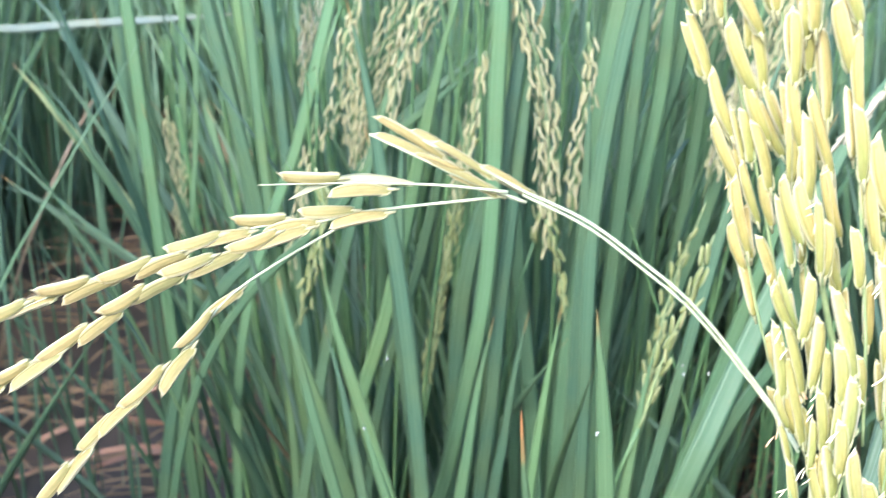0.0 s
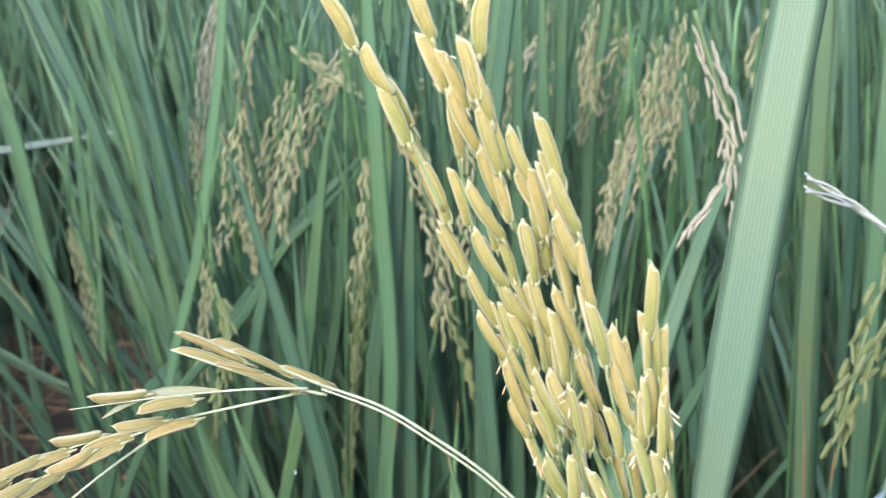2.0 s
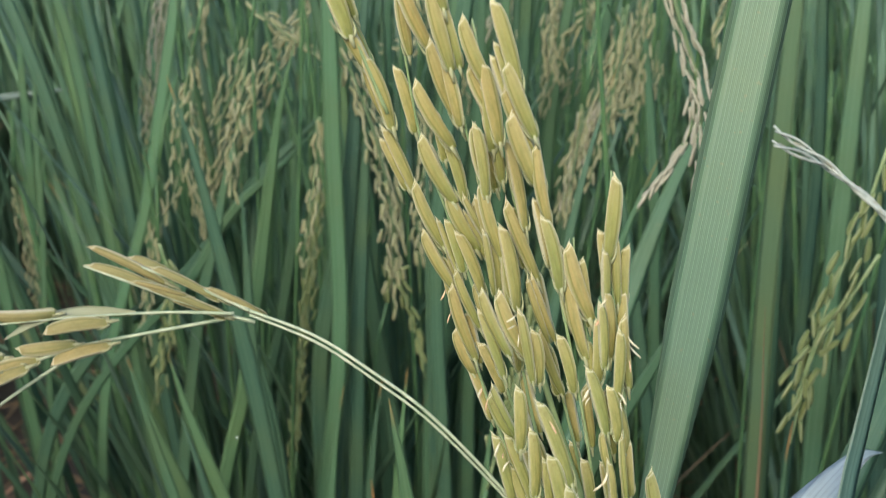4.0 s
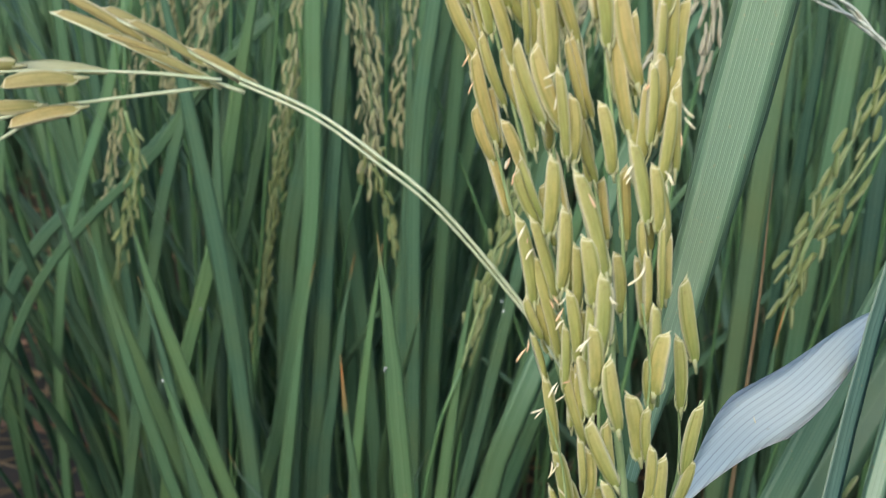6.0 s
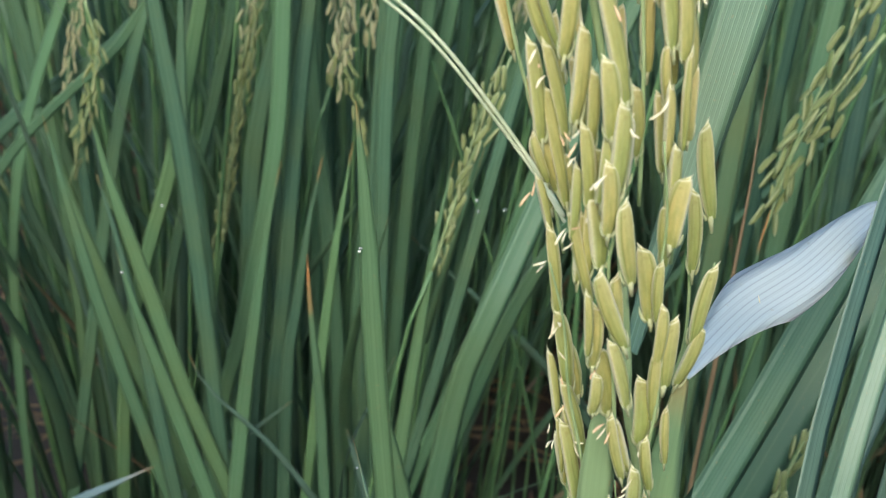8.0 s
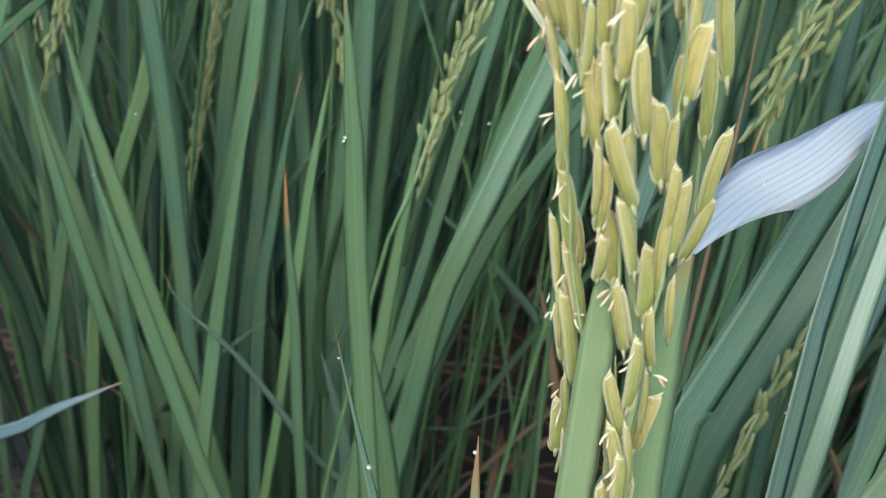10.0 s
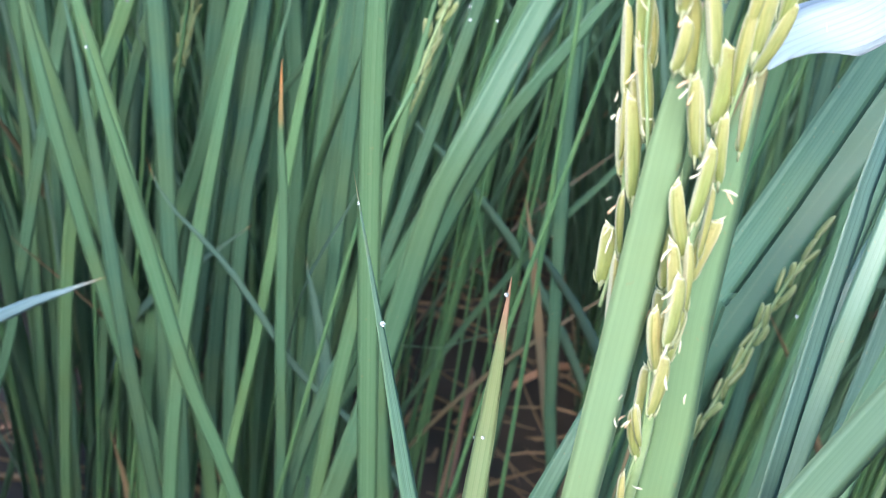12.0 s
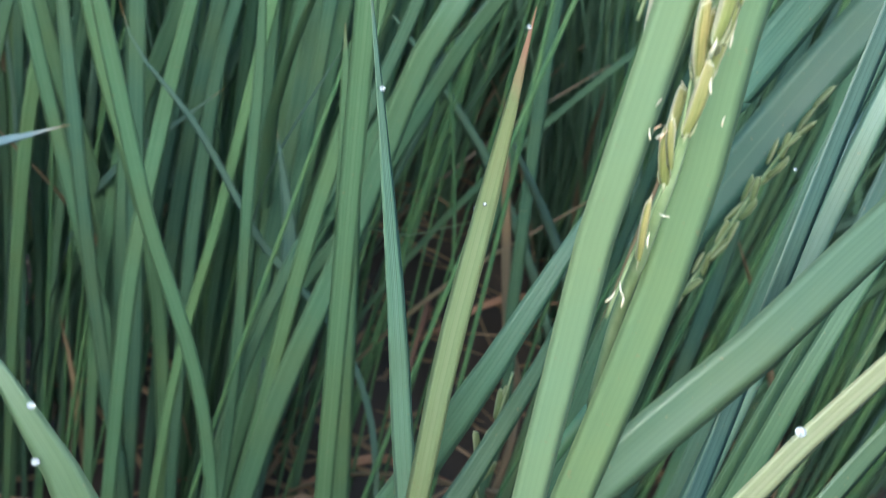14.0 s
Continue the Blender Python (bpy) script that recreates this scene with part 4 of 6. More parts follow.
leaf(PLANT_C2, 'leaf_blade', LEAF, 0.0095, [(-0.0854, 0.3600, 0.4653), (-0.0899, 0.3600, 0.5347), (-0.1016, 0.3600, 0.6044)], 0.06, 1, 0.14)
PLANT_C3 = plant(-0.01, 0.46)
leaf(PLANT_C3, 'leaf_blade', LEAF, 0.0080, [(-0.0489, 0.4200, 0.5238), (-0.0483, 0.4200, 0.5719), (-0.0512, 0.4200, 0.6463), (-0.0511, 0.4200, 0.7148)], 0.1, -20, 0.14)
leaf(PLANT_C3, 'leaf_blade', LEAF, 0.0080, [(-0.0626, 0.5000, 0.6155), (-0.0574, 0.5000, 0.6670), (-0.0493, 0.5000, 0.7316)], 0.1, 17, 0.14)
leaf(PLANT_C3, 'leaf_blade', LEAF, 0.0081, [(-0.0477, 0.3600, 0.5022), (-0.0438, 0.3600, 0.5699), (-0.0378, 0.3600, 0.6354)], 0.1, 13, 0.14)
leaf(PLANT_C3, 'leaf_blade', LEAF, 0.0085, [(-0.0063, 0.3400, 0.5056), (-0.0059, 0.3400, 0.5622), (-0.0062, 0.3400, 0.6038)], 0.1, 9, 0.14)
leaf(PLANT_C3, 'leaf_blade', LEAFD, 0.0074, [(-0.0561, 0.4000, 0.4997), (-0.0577, 0.4000, 0.5548), (-0.0562, 0.4000, 0.6066)], 0.1, 5, 0.14)
leaf(PLANT_C3, 'leaf_blade', LEAF, 0.0088, [(-0.0380, 0.4000, 0.5654), (-0.0467, 0.4000, 0.6561), (-0.0534, 0.4000, 0.7007)], 0.1, 1, 0.14)
PLANT_C4 = plant(0.09, 0.52)
leaf(PLANT_C4, 'leaf_blade', LEAF, 0.0073, [(0.0107, 0.5000, 0.6285), (0.0181, 0.5000, 0.6788), (0.0237, 0.5000, 0.7267)], 0.1, -20, 0.14)
leaf(PLANT_C4, 'leaf_blade', LEAF, 0.0080, [(0.0652, 0.4800, 0.5613), (0.0796, 0.4800, 0.6299), (0.0901, 0.4800, 0.7067)], 0.1, 17, 0.14)
leaf(PLANT_C4, 'leaf_blade', LEAF, 0.0067, [(0.1107, 0.4200, 0.5626), (0.1090, 0.4200, 0.6207), (0.1045, 0.4200, 0.6756)], 0.1, 13, 0.14)
leaf(PLANT_C4, 'leaf_blade', LEAFB, 0.0082, [(0.0254, 0.4500, 0.6027), (0.0399, 0.4500, 0.6570), (0.0449, 0.4500, 0.7148)], 0.1, 9, 0.14)
leaf(PLANT_C4, 'leaf_blade', LEAF, 0.0074, [(0.0576, 0.5000, 0.5831), (0.0630, 0.5000, 0.6593), (0.0741, 0.5000, 0.7234)], 0.1, 5, 0.14)
leaf(PLANT_C4, 'leaf_blade', LEAF, 0.0112, [(-0.0032, 0.4000, 0.5821), (0.0005, 0.4000, 0.6567), (0.0069, 0.4000, 0.7116)], 0.1, 1, 0.14)
leaf(PLANT_C4, 'leaf_blade', LEAF, 0.0086, [(0.0265, 0.4400, 0.6060), (0.0318, 0.4400, 0.6525), (0.0336, 0.4400, 0.7050)], 0.1, -3, 0.14)
PLANT_C5 = plant(0.15, 0.28)
leaf(PLANT_C5, 'leaf_blade', LEAFN, 0.0074, [(0.1189, 0.2400, 0.5606), (0.1191, 0.2400, 0.6531), (0.1224, 0.2400, 0.7568)], 0.1, -20, 0.14)
leaf(PLANT_C5, 'leaf_blade', LEAF, 0.0054, [(0.1522, 0.3000, 0.6222), (0.1531, 0.3000, 0.6773), (0.1496, 0.3000, 0.7465)], 0.1, 17, 0.14)

# ---- the panicle in the foreground ----
RACHIS = [(0.0342, -0.0260, 0.6084), (0.0315, -0.0290, 0.6261), (0.0290, -0.0345, 0.6432), (0.0284, -0.0350, 0.6538), (0.0272, -0.0330, 0.6721), (0.0284, -0.0300, 0.6820), (0.0256, -0.0280, 0.6935), (0.0253, -0.0260, 0.6982), (0.0230, -0.0240, 0.7126), (0.0218, -0.0230, 0.7221), (0.0180, -0.0220, 0.7349), (0.0146, -0.0220, 0.7474)]
BRANCH_B1 = [(0.0181, -0.0170, 0.7068), (0.0141, -0.0170, 0.7205), (0.0097, -0.0170, 0.7329), (0.0046, -0.0170, 0.7520), (0.0004, -0.0170, 0.7642), (-0.0033, -0.0170, 0.7746), (-0.0023, -0.0170, 0.7770), (-0.0073, -0.0180, 0.7897), (-0.0115, -0.0190, 0.7995)]
BRANCH_B2 = [(0.0183, -0.0200, 0.7133), (0.0151, -0.0200, 0.7273), (0.0114, -0.0200, 0.7388), (0.0079, -0.0200, 0.7512), (0.0045, -0.0200, 0.7628), (0.0011, -0.0200, 0.7738), (-0.0016, -0.0200, 0.7941), (-0.0033, -0.0210, 0.7999)]
BRANCH_B3 = [(0.0189, -0.0260, 0.7205), (0.0154, -0.0260, 0.7336), (0.0132, -0.0260, 0.7452), (0.0112, -0.0260, 0.7561), (0.0089, -0.0260, 0.7664), (0.0068, -0.0260, 0.7762), (0.0032, -0.0260, 0.7934), (0.0025, -0.0270, 0.8010)]
BRANCH_B4 = [(0.0234, -0.0240, 0.7167), (0.0209, -0.0240, 0.7294), (0.0182, -0.0240, 0.7413), (0.0156, -0.0240, 0.7518), (0.0135, -0.0240, 0.7625), (0.0104, -0.0240, 0.7758), (0.0079, -0.0240, 0.7886)]
BRANCH_B5 = [(0.0232, -0.0300, 0.7195), (0.0216, -0.0300, 0.7340), (0.0196, -0.0300, 0.7461), (0.0173, -0.0300, 0.7584), (0.0156, -0.0300, 0.7674), (0.0134, -0.0300, 0.7757), (0.0124, -0.0300, 0.7827), (0.0102, -0.0310, 0.7919)]
BRANCH_B6 = [(0.0262, -0.0293, 0.7191), (0.0247, -0.0293, 0.7313), (0.0230, -0.0293, 0.7414), (0.0212, -0.0293, 0.7502), (0.0198, -0.0293, 0.7572), (0.0195, -0.0293, 0.7628)]
BRANCH_B7 = [(0.0277, -0.0300, 0.7127), (0.0266, -0.0300, 0.7277), (0.0260, -0.0300, 0.7417), (0.0245, -0.0300, 0.7540), (0.0236, -0.0300, 0.7628), (0.0238, -0.0300, 0.7713)]
BRANCH_B8 = [(0.0323, -0.0220, 0.6910), (0.0333, -0.0220, 0.6976), (0.0327, -0.0220, 0.7054), (0.0315, -0.0220, 0.7128), (0.0323, -0.0220, 0.7199), (0.0313, -0.0220, 0.7268)]
BRANCH_B8B = [(0.0319, -0.0240, 0.6932), (0.0329, -0.0240, 0.6973), (0.0336, -0.0240, 0.7035), (0.0345, -0.0240, 0.7100)]
BRANCH_C1 = [(0.0218, -0.0300, 0.6721), (0.0200, -0.0300, 0.6812), (0.0189, -0.0300, 0.6898), (0.0176, -0.0300, 0.6977), (0.0157, -0.0300, 0.7057)]
BRANCH_C2 = [(0.0225, -0.0330, 0.6805), (0.0200, -0.0330, 0.6896), (0.0177, -0.0330, 0.6980), (0.0162, -0.0330, 0.7065), (0.0139, -0.0330, 0.7137)]
BRANCH_C3 = [(0.0242, -0.0360, 0.6884), (0.0227, -0.0360, 0.6963), (0.0215, -0.0360, 0.7036), (0.0202, -0.0360, 0.7105), (0.0195, -0.0360, 0.7159), (0.0196, -0.0360, 0.7192), (0.0178, -0.0370, 0.7288), (0.0157, -0.0380, 0.7376)]
BRANCH_C4 = [(0.0277, -0.0340, 0.6817), (0.0276, -0.0340, 0.6896), (0.0277, -0.0340, 0.6976), (0.0266, -0.0340, 0.7056), (0.0256, -0.0340, 0.7137), (0.0254, -0.0340, 0.7198), (0.0235, -0.0350, 0.7289)]
BRANCH_C5 = [(0.0296, -0.0340, 0.6443), (0.0287, -0.0340, 0.6571), (0.0277, -0.0340, 0.6679), (0.0260, -0.0340, 0.6776), (0.0244, -0.0340, 0.6860)]
BRANCH_C6 = [(0.0300, -0.0310, 0.6560), (0.0292, -0.0310, 0.6664), (0.0293, -0.0310, 0.6754), (0.0287, -0.0310, 0.6842)]
BRANCH_C8 = [(0.0275, -0.0370, 0.6304), (0.0276, -0.0370, 0.6391), (0.0279, -0.0370, 0.6462), (0.0277, -0.0370, 0.6548), (0.0254, -0.0370, 0.6675)]
BRANCH_C7 = [(0.0220, -0.0270, 0.6631), (0.0221, -0.0270, 0.6698), (0.0215, -0.0270, 0.6778)]
TOP_A = [(-0.0027, -0.0195, 0.7767), (-0.0079, -0.0195, 0.7904), (-0.0122, -0.0195, 0.7999), (-0.0153, -0.0195, 0.8074), (-0.0171, -0.0195, 0.8125)]
TOP_B = [(0.0022, -0.0215, 0.7863), (-0.0012, -0.0215, 0.7950), (-0.0028, -0.0215, 0.8004), (-0.0052, -0.0215, 0.8070), (-0.0069, -0.0215, 0.8120)]
TOP_C = [(0.0048, -0.0265, 0.7851), (0.0032, -0.0265, 0.7942), (0.0031, -0.0265, 0.8001), (0.0025, -0.0265, 0.8071), (0.0021, -0.0265, 0.8119)]
DROOP = [(0.0165, -0.0220, 0.7146), (0.0125, -0.0175, 0.7195), (0.0015, -0.0157, 0.7323), (-0.0072, -0.0130, 0.7386), (-0.0148, -0.0110, 0.7432), (-0.0240, -0.0095, 0.7467)]
DROOP_A = [(-0.0240, -0.0095, 0.7467), (-0.0300, -0.0090, 0.7497), (-0.0377, -0.0090, 0.7531), (-0.0455, -0.0085, 0.7565)]
DROOP_B = [(-0.0233, -0.0095, 0.7449), (-0.0299, -0.0105, 0.7475), (-0.0385, -0.0110, 0.7514), (-0.0458, -0.0110, 0.7546)]
DROOP_C = [(-0.0259, -0.0105, 0.7467), (-0.0354, -0.0120, 0.7478), (-0.0481, -0.0140, 0.7482), (-0.0610, -0.0160, 0.7480)]
DROOP_D = [(-0.0275, -0.0095, 0.7455), (-0.0469, -0.0120, 0.7432), (-0.0629, -0.0150, 0.7409), (-0.0775, -0.0200, 0.7365), (-0.0887, -0.0240, 0.7332), (-0.1008, -0.0280, 0.7281)]
DROOP_E = [(-0.0469, -0.0120, 0.7435), (-0.0594, -0.0160, 0.7402), (-0.0744, -0.0220, 0.7349), (-0.0861, -0.0280, 0.7273), (-0.0983, -0.0320, 0.7206)]
DROOP_F = [(-0.0469, -0.0120, 0.7428), (-0.0584, -0.0140, 0.7359), (-0.0660, -0.0180, 0.7309), (-0.0711, -0.0220, 0.7244), (-0.0805, -0.0260, 0.7157), (-0.0904, -0.0300, 0.7041)]
culm_line, _ = smooth_line([(0.012, -0.028, -0.01), (0.022, -0.026, 0.3), (0.0275, -0.0255, 0.56), RACHIS[0]], 30)
part("culm", tube(bmesh.new(), [p - PLANT_M.location for p in culm_line], 0.0016, 0.0010, 8), CULM, PLANT_M)
rachis_line, _ = smooth_line(RACHIS, 40)
panicle = part("panicle", tube(bmesh.new(), [p - PLANT_M.location for p in rachis_line], 0.0010, 0.0004, 8), STALK, PLANT_M, "ripening rice panicle with yellow-green grains and cream anthers")
# the panicle's pieces are given in world metres
panicle.matrix_basis = Matrix.Translation(-PLANT_M.location)
panicle.data.transform(Matrix.Translation(PLANT_M.location))
for points in (BRANCH_B1, BRANCH_B2, BRANCH_B3, BRANCH_B4, BRANCH_B5, BRANCH_B6, BRANCH_B7, BRANCH_B8, BRANCH_B8B, BRANCH_C1, BRANCH_C2, BRANCH_C3, BRANCH_C4, BRANCH_C5, BRANCH_C6, BRANCH_C7, BRANCH_C8):
    bare_branch(panicle, [Vector(p) + Vector((0, 0.0013, 0)) for p in points])
grains(panicle, HULLS, [((-0.0005, -0.0170, 0.7672), (-0.0038, -0.0176, 0.7745), 0.00156), ((0.0030, -0.0170, 0.7595), (0.0001, -0.0176, 0.7675), 0.00171), ((0.0045, -0.0170, 0.7528), (0.0009, -0.0176, 0.7609), 0.00166), ((0.0070, -0.0170, 0.7431), (0.0045, -0.0176, 0.7532), 0.00176), ((0.0076, -0.0170, 0.7479), (0.0051, -0.0176, 0.7554), 0.00135), ((0.0052, -0.0170, 0.7552), (0.0026, -0.0176, 0.7630), 0.00086)], 0.05)
grains(panicle, HULLS, [((0.0039, -0.0200, 0.7725), (0.0026, -0.0206, 0.7776), 0.00152), ((0.0044, -0.0200, 0.7667), (0.0013, -0.0206, 0.7745), 0.00204), ((0.0063, -0.0200, 0.7667), (0.0040, -0.0206, 0.7741), 0.00159), ((0.0072, -0.0200, 0.7599), (0.0045, -0.0206, 0.7668), 0.00193), ((0.0086, -0.0200, 0.7612), (0.0062, -0.0206, 0.7668), 0.00090), ((0.0083, -0.0200, 0.7536), (0.0052, -0.0206, 0.7616), 0.00163)], 0.05)
grains(panicle, HULLS, [((0.0090, -0.0260, 0.7694), (0.0077, -0.0266, 0.7771), 0.00152), ((0.0104, -0.0260, 0.7610), (0.0086, -0.0266, 0.7700), 0.00173), ((0.0097, -0.0260, 0.7568), (0.0085, -0.0266, 0.7642), 0.00087), ((0.0126, -0.0260, 0.7539), (0.0106, -0.0266, 0.7642), 0.00194)], 0.08)
grains(panicle, HULLS, [((0.0108, -0.0300, 0.7499), (0.0081, -0.0306, 0.7578), 0.00154), ((0.0130, -0.0300, 0.7491), (0.0102, -0.0306, 0.7571), 0.00204), ((0.0103, -0.0300, 0.7468), (0.0076, -0.0306, 0.7547), 0.00143), ((0.0142, -0.0300, 0.7461), (0.0125, -0.0306, 0.7547), 0.00131)], 0.1)
grains(panicle, HULLS, [((0.0108, -0.0240, 0.7706), (0.0089, -0.0246, 0.7774), 0.00167), ((0.0137, -0.0240, 0.7643), (0.0114, -0.0246, 0.7749), 0.00156), ((0.0148, -0.0240, 0.7572), (0.0116, -0.0246, 0.7668), 0.00170), ((0.0171, -0.0240, 0.7489), (0.0145, -0.0246, 0.7574), 0.00116), ((0.0163, -0.0240, 0.7489), (0.0140, -0.0246, 0.7572), 0.00103), ((0.0181, -0.0240, 0.7410), (0.0157, -0.0246, 0.7493), 0.00145)], 0.05)
grains(panicle, HULLS, [((0.0142, -0.0300, 0.7719), (0.0121, -0.0306, 0.7792), 0.00207), ((0.0161, -0.0300, 0.7664), (0.0149, -0.0306, 0.7756), 0.00155), ((0.0175, -0.0300, 0.7587), (0.0154, -0.0306, 0.7668), 0.00176)], 0.05)
grains(panicle, HULLS, [((0.0209, -0.0295, 0.7543), (0.0187, -0.0301, 0.7630), 0.00215), ((0.0206, -0.0295, 0.7489), (0.0187, -0.0301, 0.7593), 0.00174), ((0.0226, -0.0295, 0.7455), (0.0222, -0.0301, 0.7529), 0.00189), ((0.0237, -0.0295, 0.7620), (0.0239, -0.0301, 0.7713), 0.00195), ((0.0233, -0.0295, 0.7563), (0.0228, -0.0301, 0.7624), 0.00123), ((0.0248, -0.0295, 0.7561), (0.0246, -0.0301, 0.7636), 0.00130), ((0.0240, -0.0295, 0.7489), (0.0232, -0.0301, 0.7569), 0.00150), ((0.0262, -0.0295, 0.7449), (0.0256, -0.0301, 0.7536), 0.00152)], 0.2)
grains(panicle, HULLS_LOW, [((0.0115, -0.0300, 0.7284), (0.0092, -0.0306, 0.7376), 0.00163), ((0.0138, -0.0300, 0.7290), (0.0108, -0.0306, 0.7374), 0.00141), ((0.0149, -0.0300, 0.7210), (0.0111, -0.0306, 0.7330), 0.00143), ((0.0122, -0.0300, 0.7239), (0.0107, -0.0306, 0.7283), 0.00126), ((0.0134, -0.0300, 0.7179), (0.0114, -0.0306, 0.7236), 0.00105), ((0.0155, -0.0300, 0.7082), (0.0134, -0.0306, 0.7174), 0.00139), ((0.0117, -0.0300, 0.7384), (0.0090, -0.0306, 0.7456), 0.00110)], 0.55)
grains(panicle, HULLS_LOW, [((0.0143, -0.0340, 0.7323), (0.0137, -0.0346, 0.7404), 0.00168), ((0.0126, -0.0340, 0.7387), (0.0121, -0.0346, 0.7459), 0.00175), ((0.0162, -0.0340, 0.7296), (0.0153, -0.0346, 0.7360), 0.00132), ((0.0166, -0.0340, 0.7234), (0.0149, -0.0346, 0.7306), 0.00151), ((0.0155, -0.0340, 0.7196), (0.0147, -0.0346, 0.7272), 0.00124), ((0.0176, -0.0340, 0.7150), (0.0166, -0.0346, 0.7229), 0.00156), ((0.0179, -0.0340, 0.7119), (0.0152, -0.0346, 0.7215), 0.00134)], 0.4)
grains(panicle, HULLS_LOW, [((0.0181, -0.0370, 0.7351), (0.0143, -0.0376, 0.7454), 0.00184), ((0.0173, -0.0370, 0.7320), (0.0157, -0.0376, 0.7382), 0.00197), ((0.0187, -0.0370, 0.7255), (0.0179, -0.0376, 0.7340), 0.00190), ((0.0184, -0.0370, 0.7216), (0.0173, -0.0376, 0.7278), 0.00183), ((0.0212, -0.0370, 0.7161), (0.0199, -0.0376, 0.7238), 0.00198)], 0.35)
grains(panicle, HULLS_LOW, [((0.0232, -0.0310, 0.7392), (0.0208, -0.0316, 0.7469), 0.00171), ((0.0249, -0.0310, 0.7438), (0.0247, -0.0316, 0.7519), 0.00148), ((0.0231, -0.0310, 0.7482), (0.0223, -0.0316, 0.7555), 0.00130), ((0.0249, -0.0310, 0.7381), (0.0235, -0.0316, 0.7442), 0.00161), ((0.0237, -0.0310, 0.7331), (0.0229, -0.0316, 0.7387), 0.00118), ((0.0261, -0.0310, 0.7288), (0.0254, -0.0316, 0.7386), 0.00097)], 0.4)
grains(panicle, HULLS_LOW, [((0.0246, -0.0315, 0.7272), (0.0235, -0.0321, 0.7350), 0.00125), ((0.0259, -0.0315, 0.7208), (0.0251, -0.0321, 0.7278), 0.00140), ((0.0260, -0.0315, 0.7156), (0.0255, -0.0321, 0.7214), 0.00143)], 0.5)
grains(panicle, HULLS_LOW, [((0.0330, -0.0220, 0.7167), (0.0310, -0.0226, 0.7268), 0.00208), ((0.0323, -0.0220, 0.7097), (0.0306, -0.0226, 0.7186), 0.00174)], 0)
grains(panicle, HULLS_LOW, [((0.0333, -0.0240, 0.7015), (0.0343, -0.0246, 0.7105), 0.00191), ((0.0328, -0.0240, 0.6954), (0.0338, -0.0246, 0.7023), 0.00168)], 0)
grains(panicle, HULLS_LOW, [((0.0179, -0.0300, 0.6978), (0.0154, -0.0306, 0.7070), 0.00188), ((0.0171, -0.0300, 0.6936), (0.0149, -0.0306, 0.7027), 0.00120), ((0.0203, -0.0300, 0.6891), (0.0170, -0.0306, 0.6980), 0.00172), ((0.0207, -0.0300, 0.6816), (0.0176, -0.0306, 0.6922), 0.00177), ((0.0223, -0.0300, 0.6641), (0.0206, -0.0306, 0.6740), 0.00117), ((0.0185, -0.0300, 0.6862), (0.0170, -0.0306, 0.6934), 0.00079), ((0.0210, -0.0300, 0.6748), (0.0198, -0.0306, 0.6816), 0.00106)], 0.75)
grains(panicle, HULLS_LOW, [((0.0181, -0.0370, 0.7074), (0.0169, -0.0376, 0.7142), 0.00114), ((0.0213, -0.0370, 0.7081), (0.0183, -0.0376, 0.7158), 0.00189), ((0.0229, -0.0370, 0.7005), (0.0202, -0.0376, 0.7074), 0.00159), ((0.0198, -0.0370, 0.6997), (0.0193, -0.0376, 0.7032), 0.00144)], 0.4)
grains(panicle, HULLS_LOW, [((0.0237, -0.0365, 0.6907), (0.0219, -0.0371, 0.6980), 0.00133), ((0.0258, -0.0365, 0.6834), (0.0250, -0.0371, 0.6912), 0.00160), ((0.0256, -0.0365, 0.6788), (0.0232, -0.0371, 0.6863), 0.00174), ((0.0271, -0.0365, 0.6693), (0.0239, -0.0371, 0.6797), 0.00158), ((0.0275, -0.0365, 0.6730), (0.0255, -0.0371, 0.6809), 0.00104), ((0.0264, -0.0365, 0.6641), (0.0248, -0.0371, 0.6711), 0.00156), ((0.0281, -0.0365, 0.6575), (0.0272, -0.0371, 0.6647), 0.00168)], 0.7)
grains(panicle, HULLS_LOW, [((0.0260, -0.0330, 0.7092), (0.0256, -0.0336, 0.7151), 0.00130), ((0.0269, -0.0330, 0.7032), (0.0263, -0.0336, 0.7099), 0.00143), ((0.0276, -0.0330, 0.6958), (0.0270, -0.0336, 0.7040), 0.00146), ((0.0281, -0.0330, 0.6868), (0.0270, -0.0336, 0.6930), 0.00141), ((0.0297, -0.0330, 0.6903), (0.0289, -0.0336, 0.6973), 0.00117), ((0.0290, -0.0330, 0.6772), (0.0279, -0.0336, 0.6855), 0.00093)], 0.6)
grains(panicle, HULLS_TAN, [((-0.0367, -0.0090, 0.7517), (-0.0457, -0.0096, 0.7569), 0.00152), ((-0.0297, -0.0090, 0.7491), (-0.0375, -0.0096, 0.7537), 0.00144), ((-0.0235, -0.0090, 0.7465), (-0.0306, -0.0096, 0.7506), 0.00122)], 0)
grains(panicle, HULLS_TAN, [((-0.0374, -0.0110, 0.7512), (-0.0459, -0.0116, 0.7547), 0.00173), ((-0.0291, -0.0110, 0.7474), (-0.0384, -0.0116, 0.7514), 0.00136), ((-0.0341, -0.0110, 0.7503), (-0.0402, -0.0116, 0.7523), 0.00100)], 0)
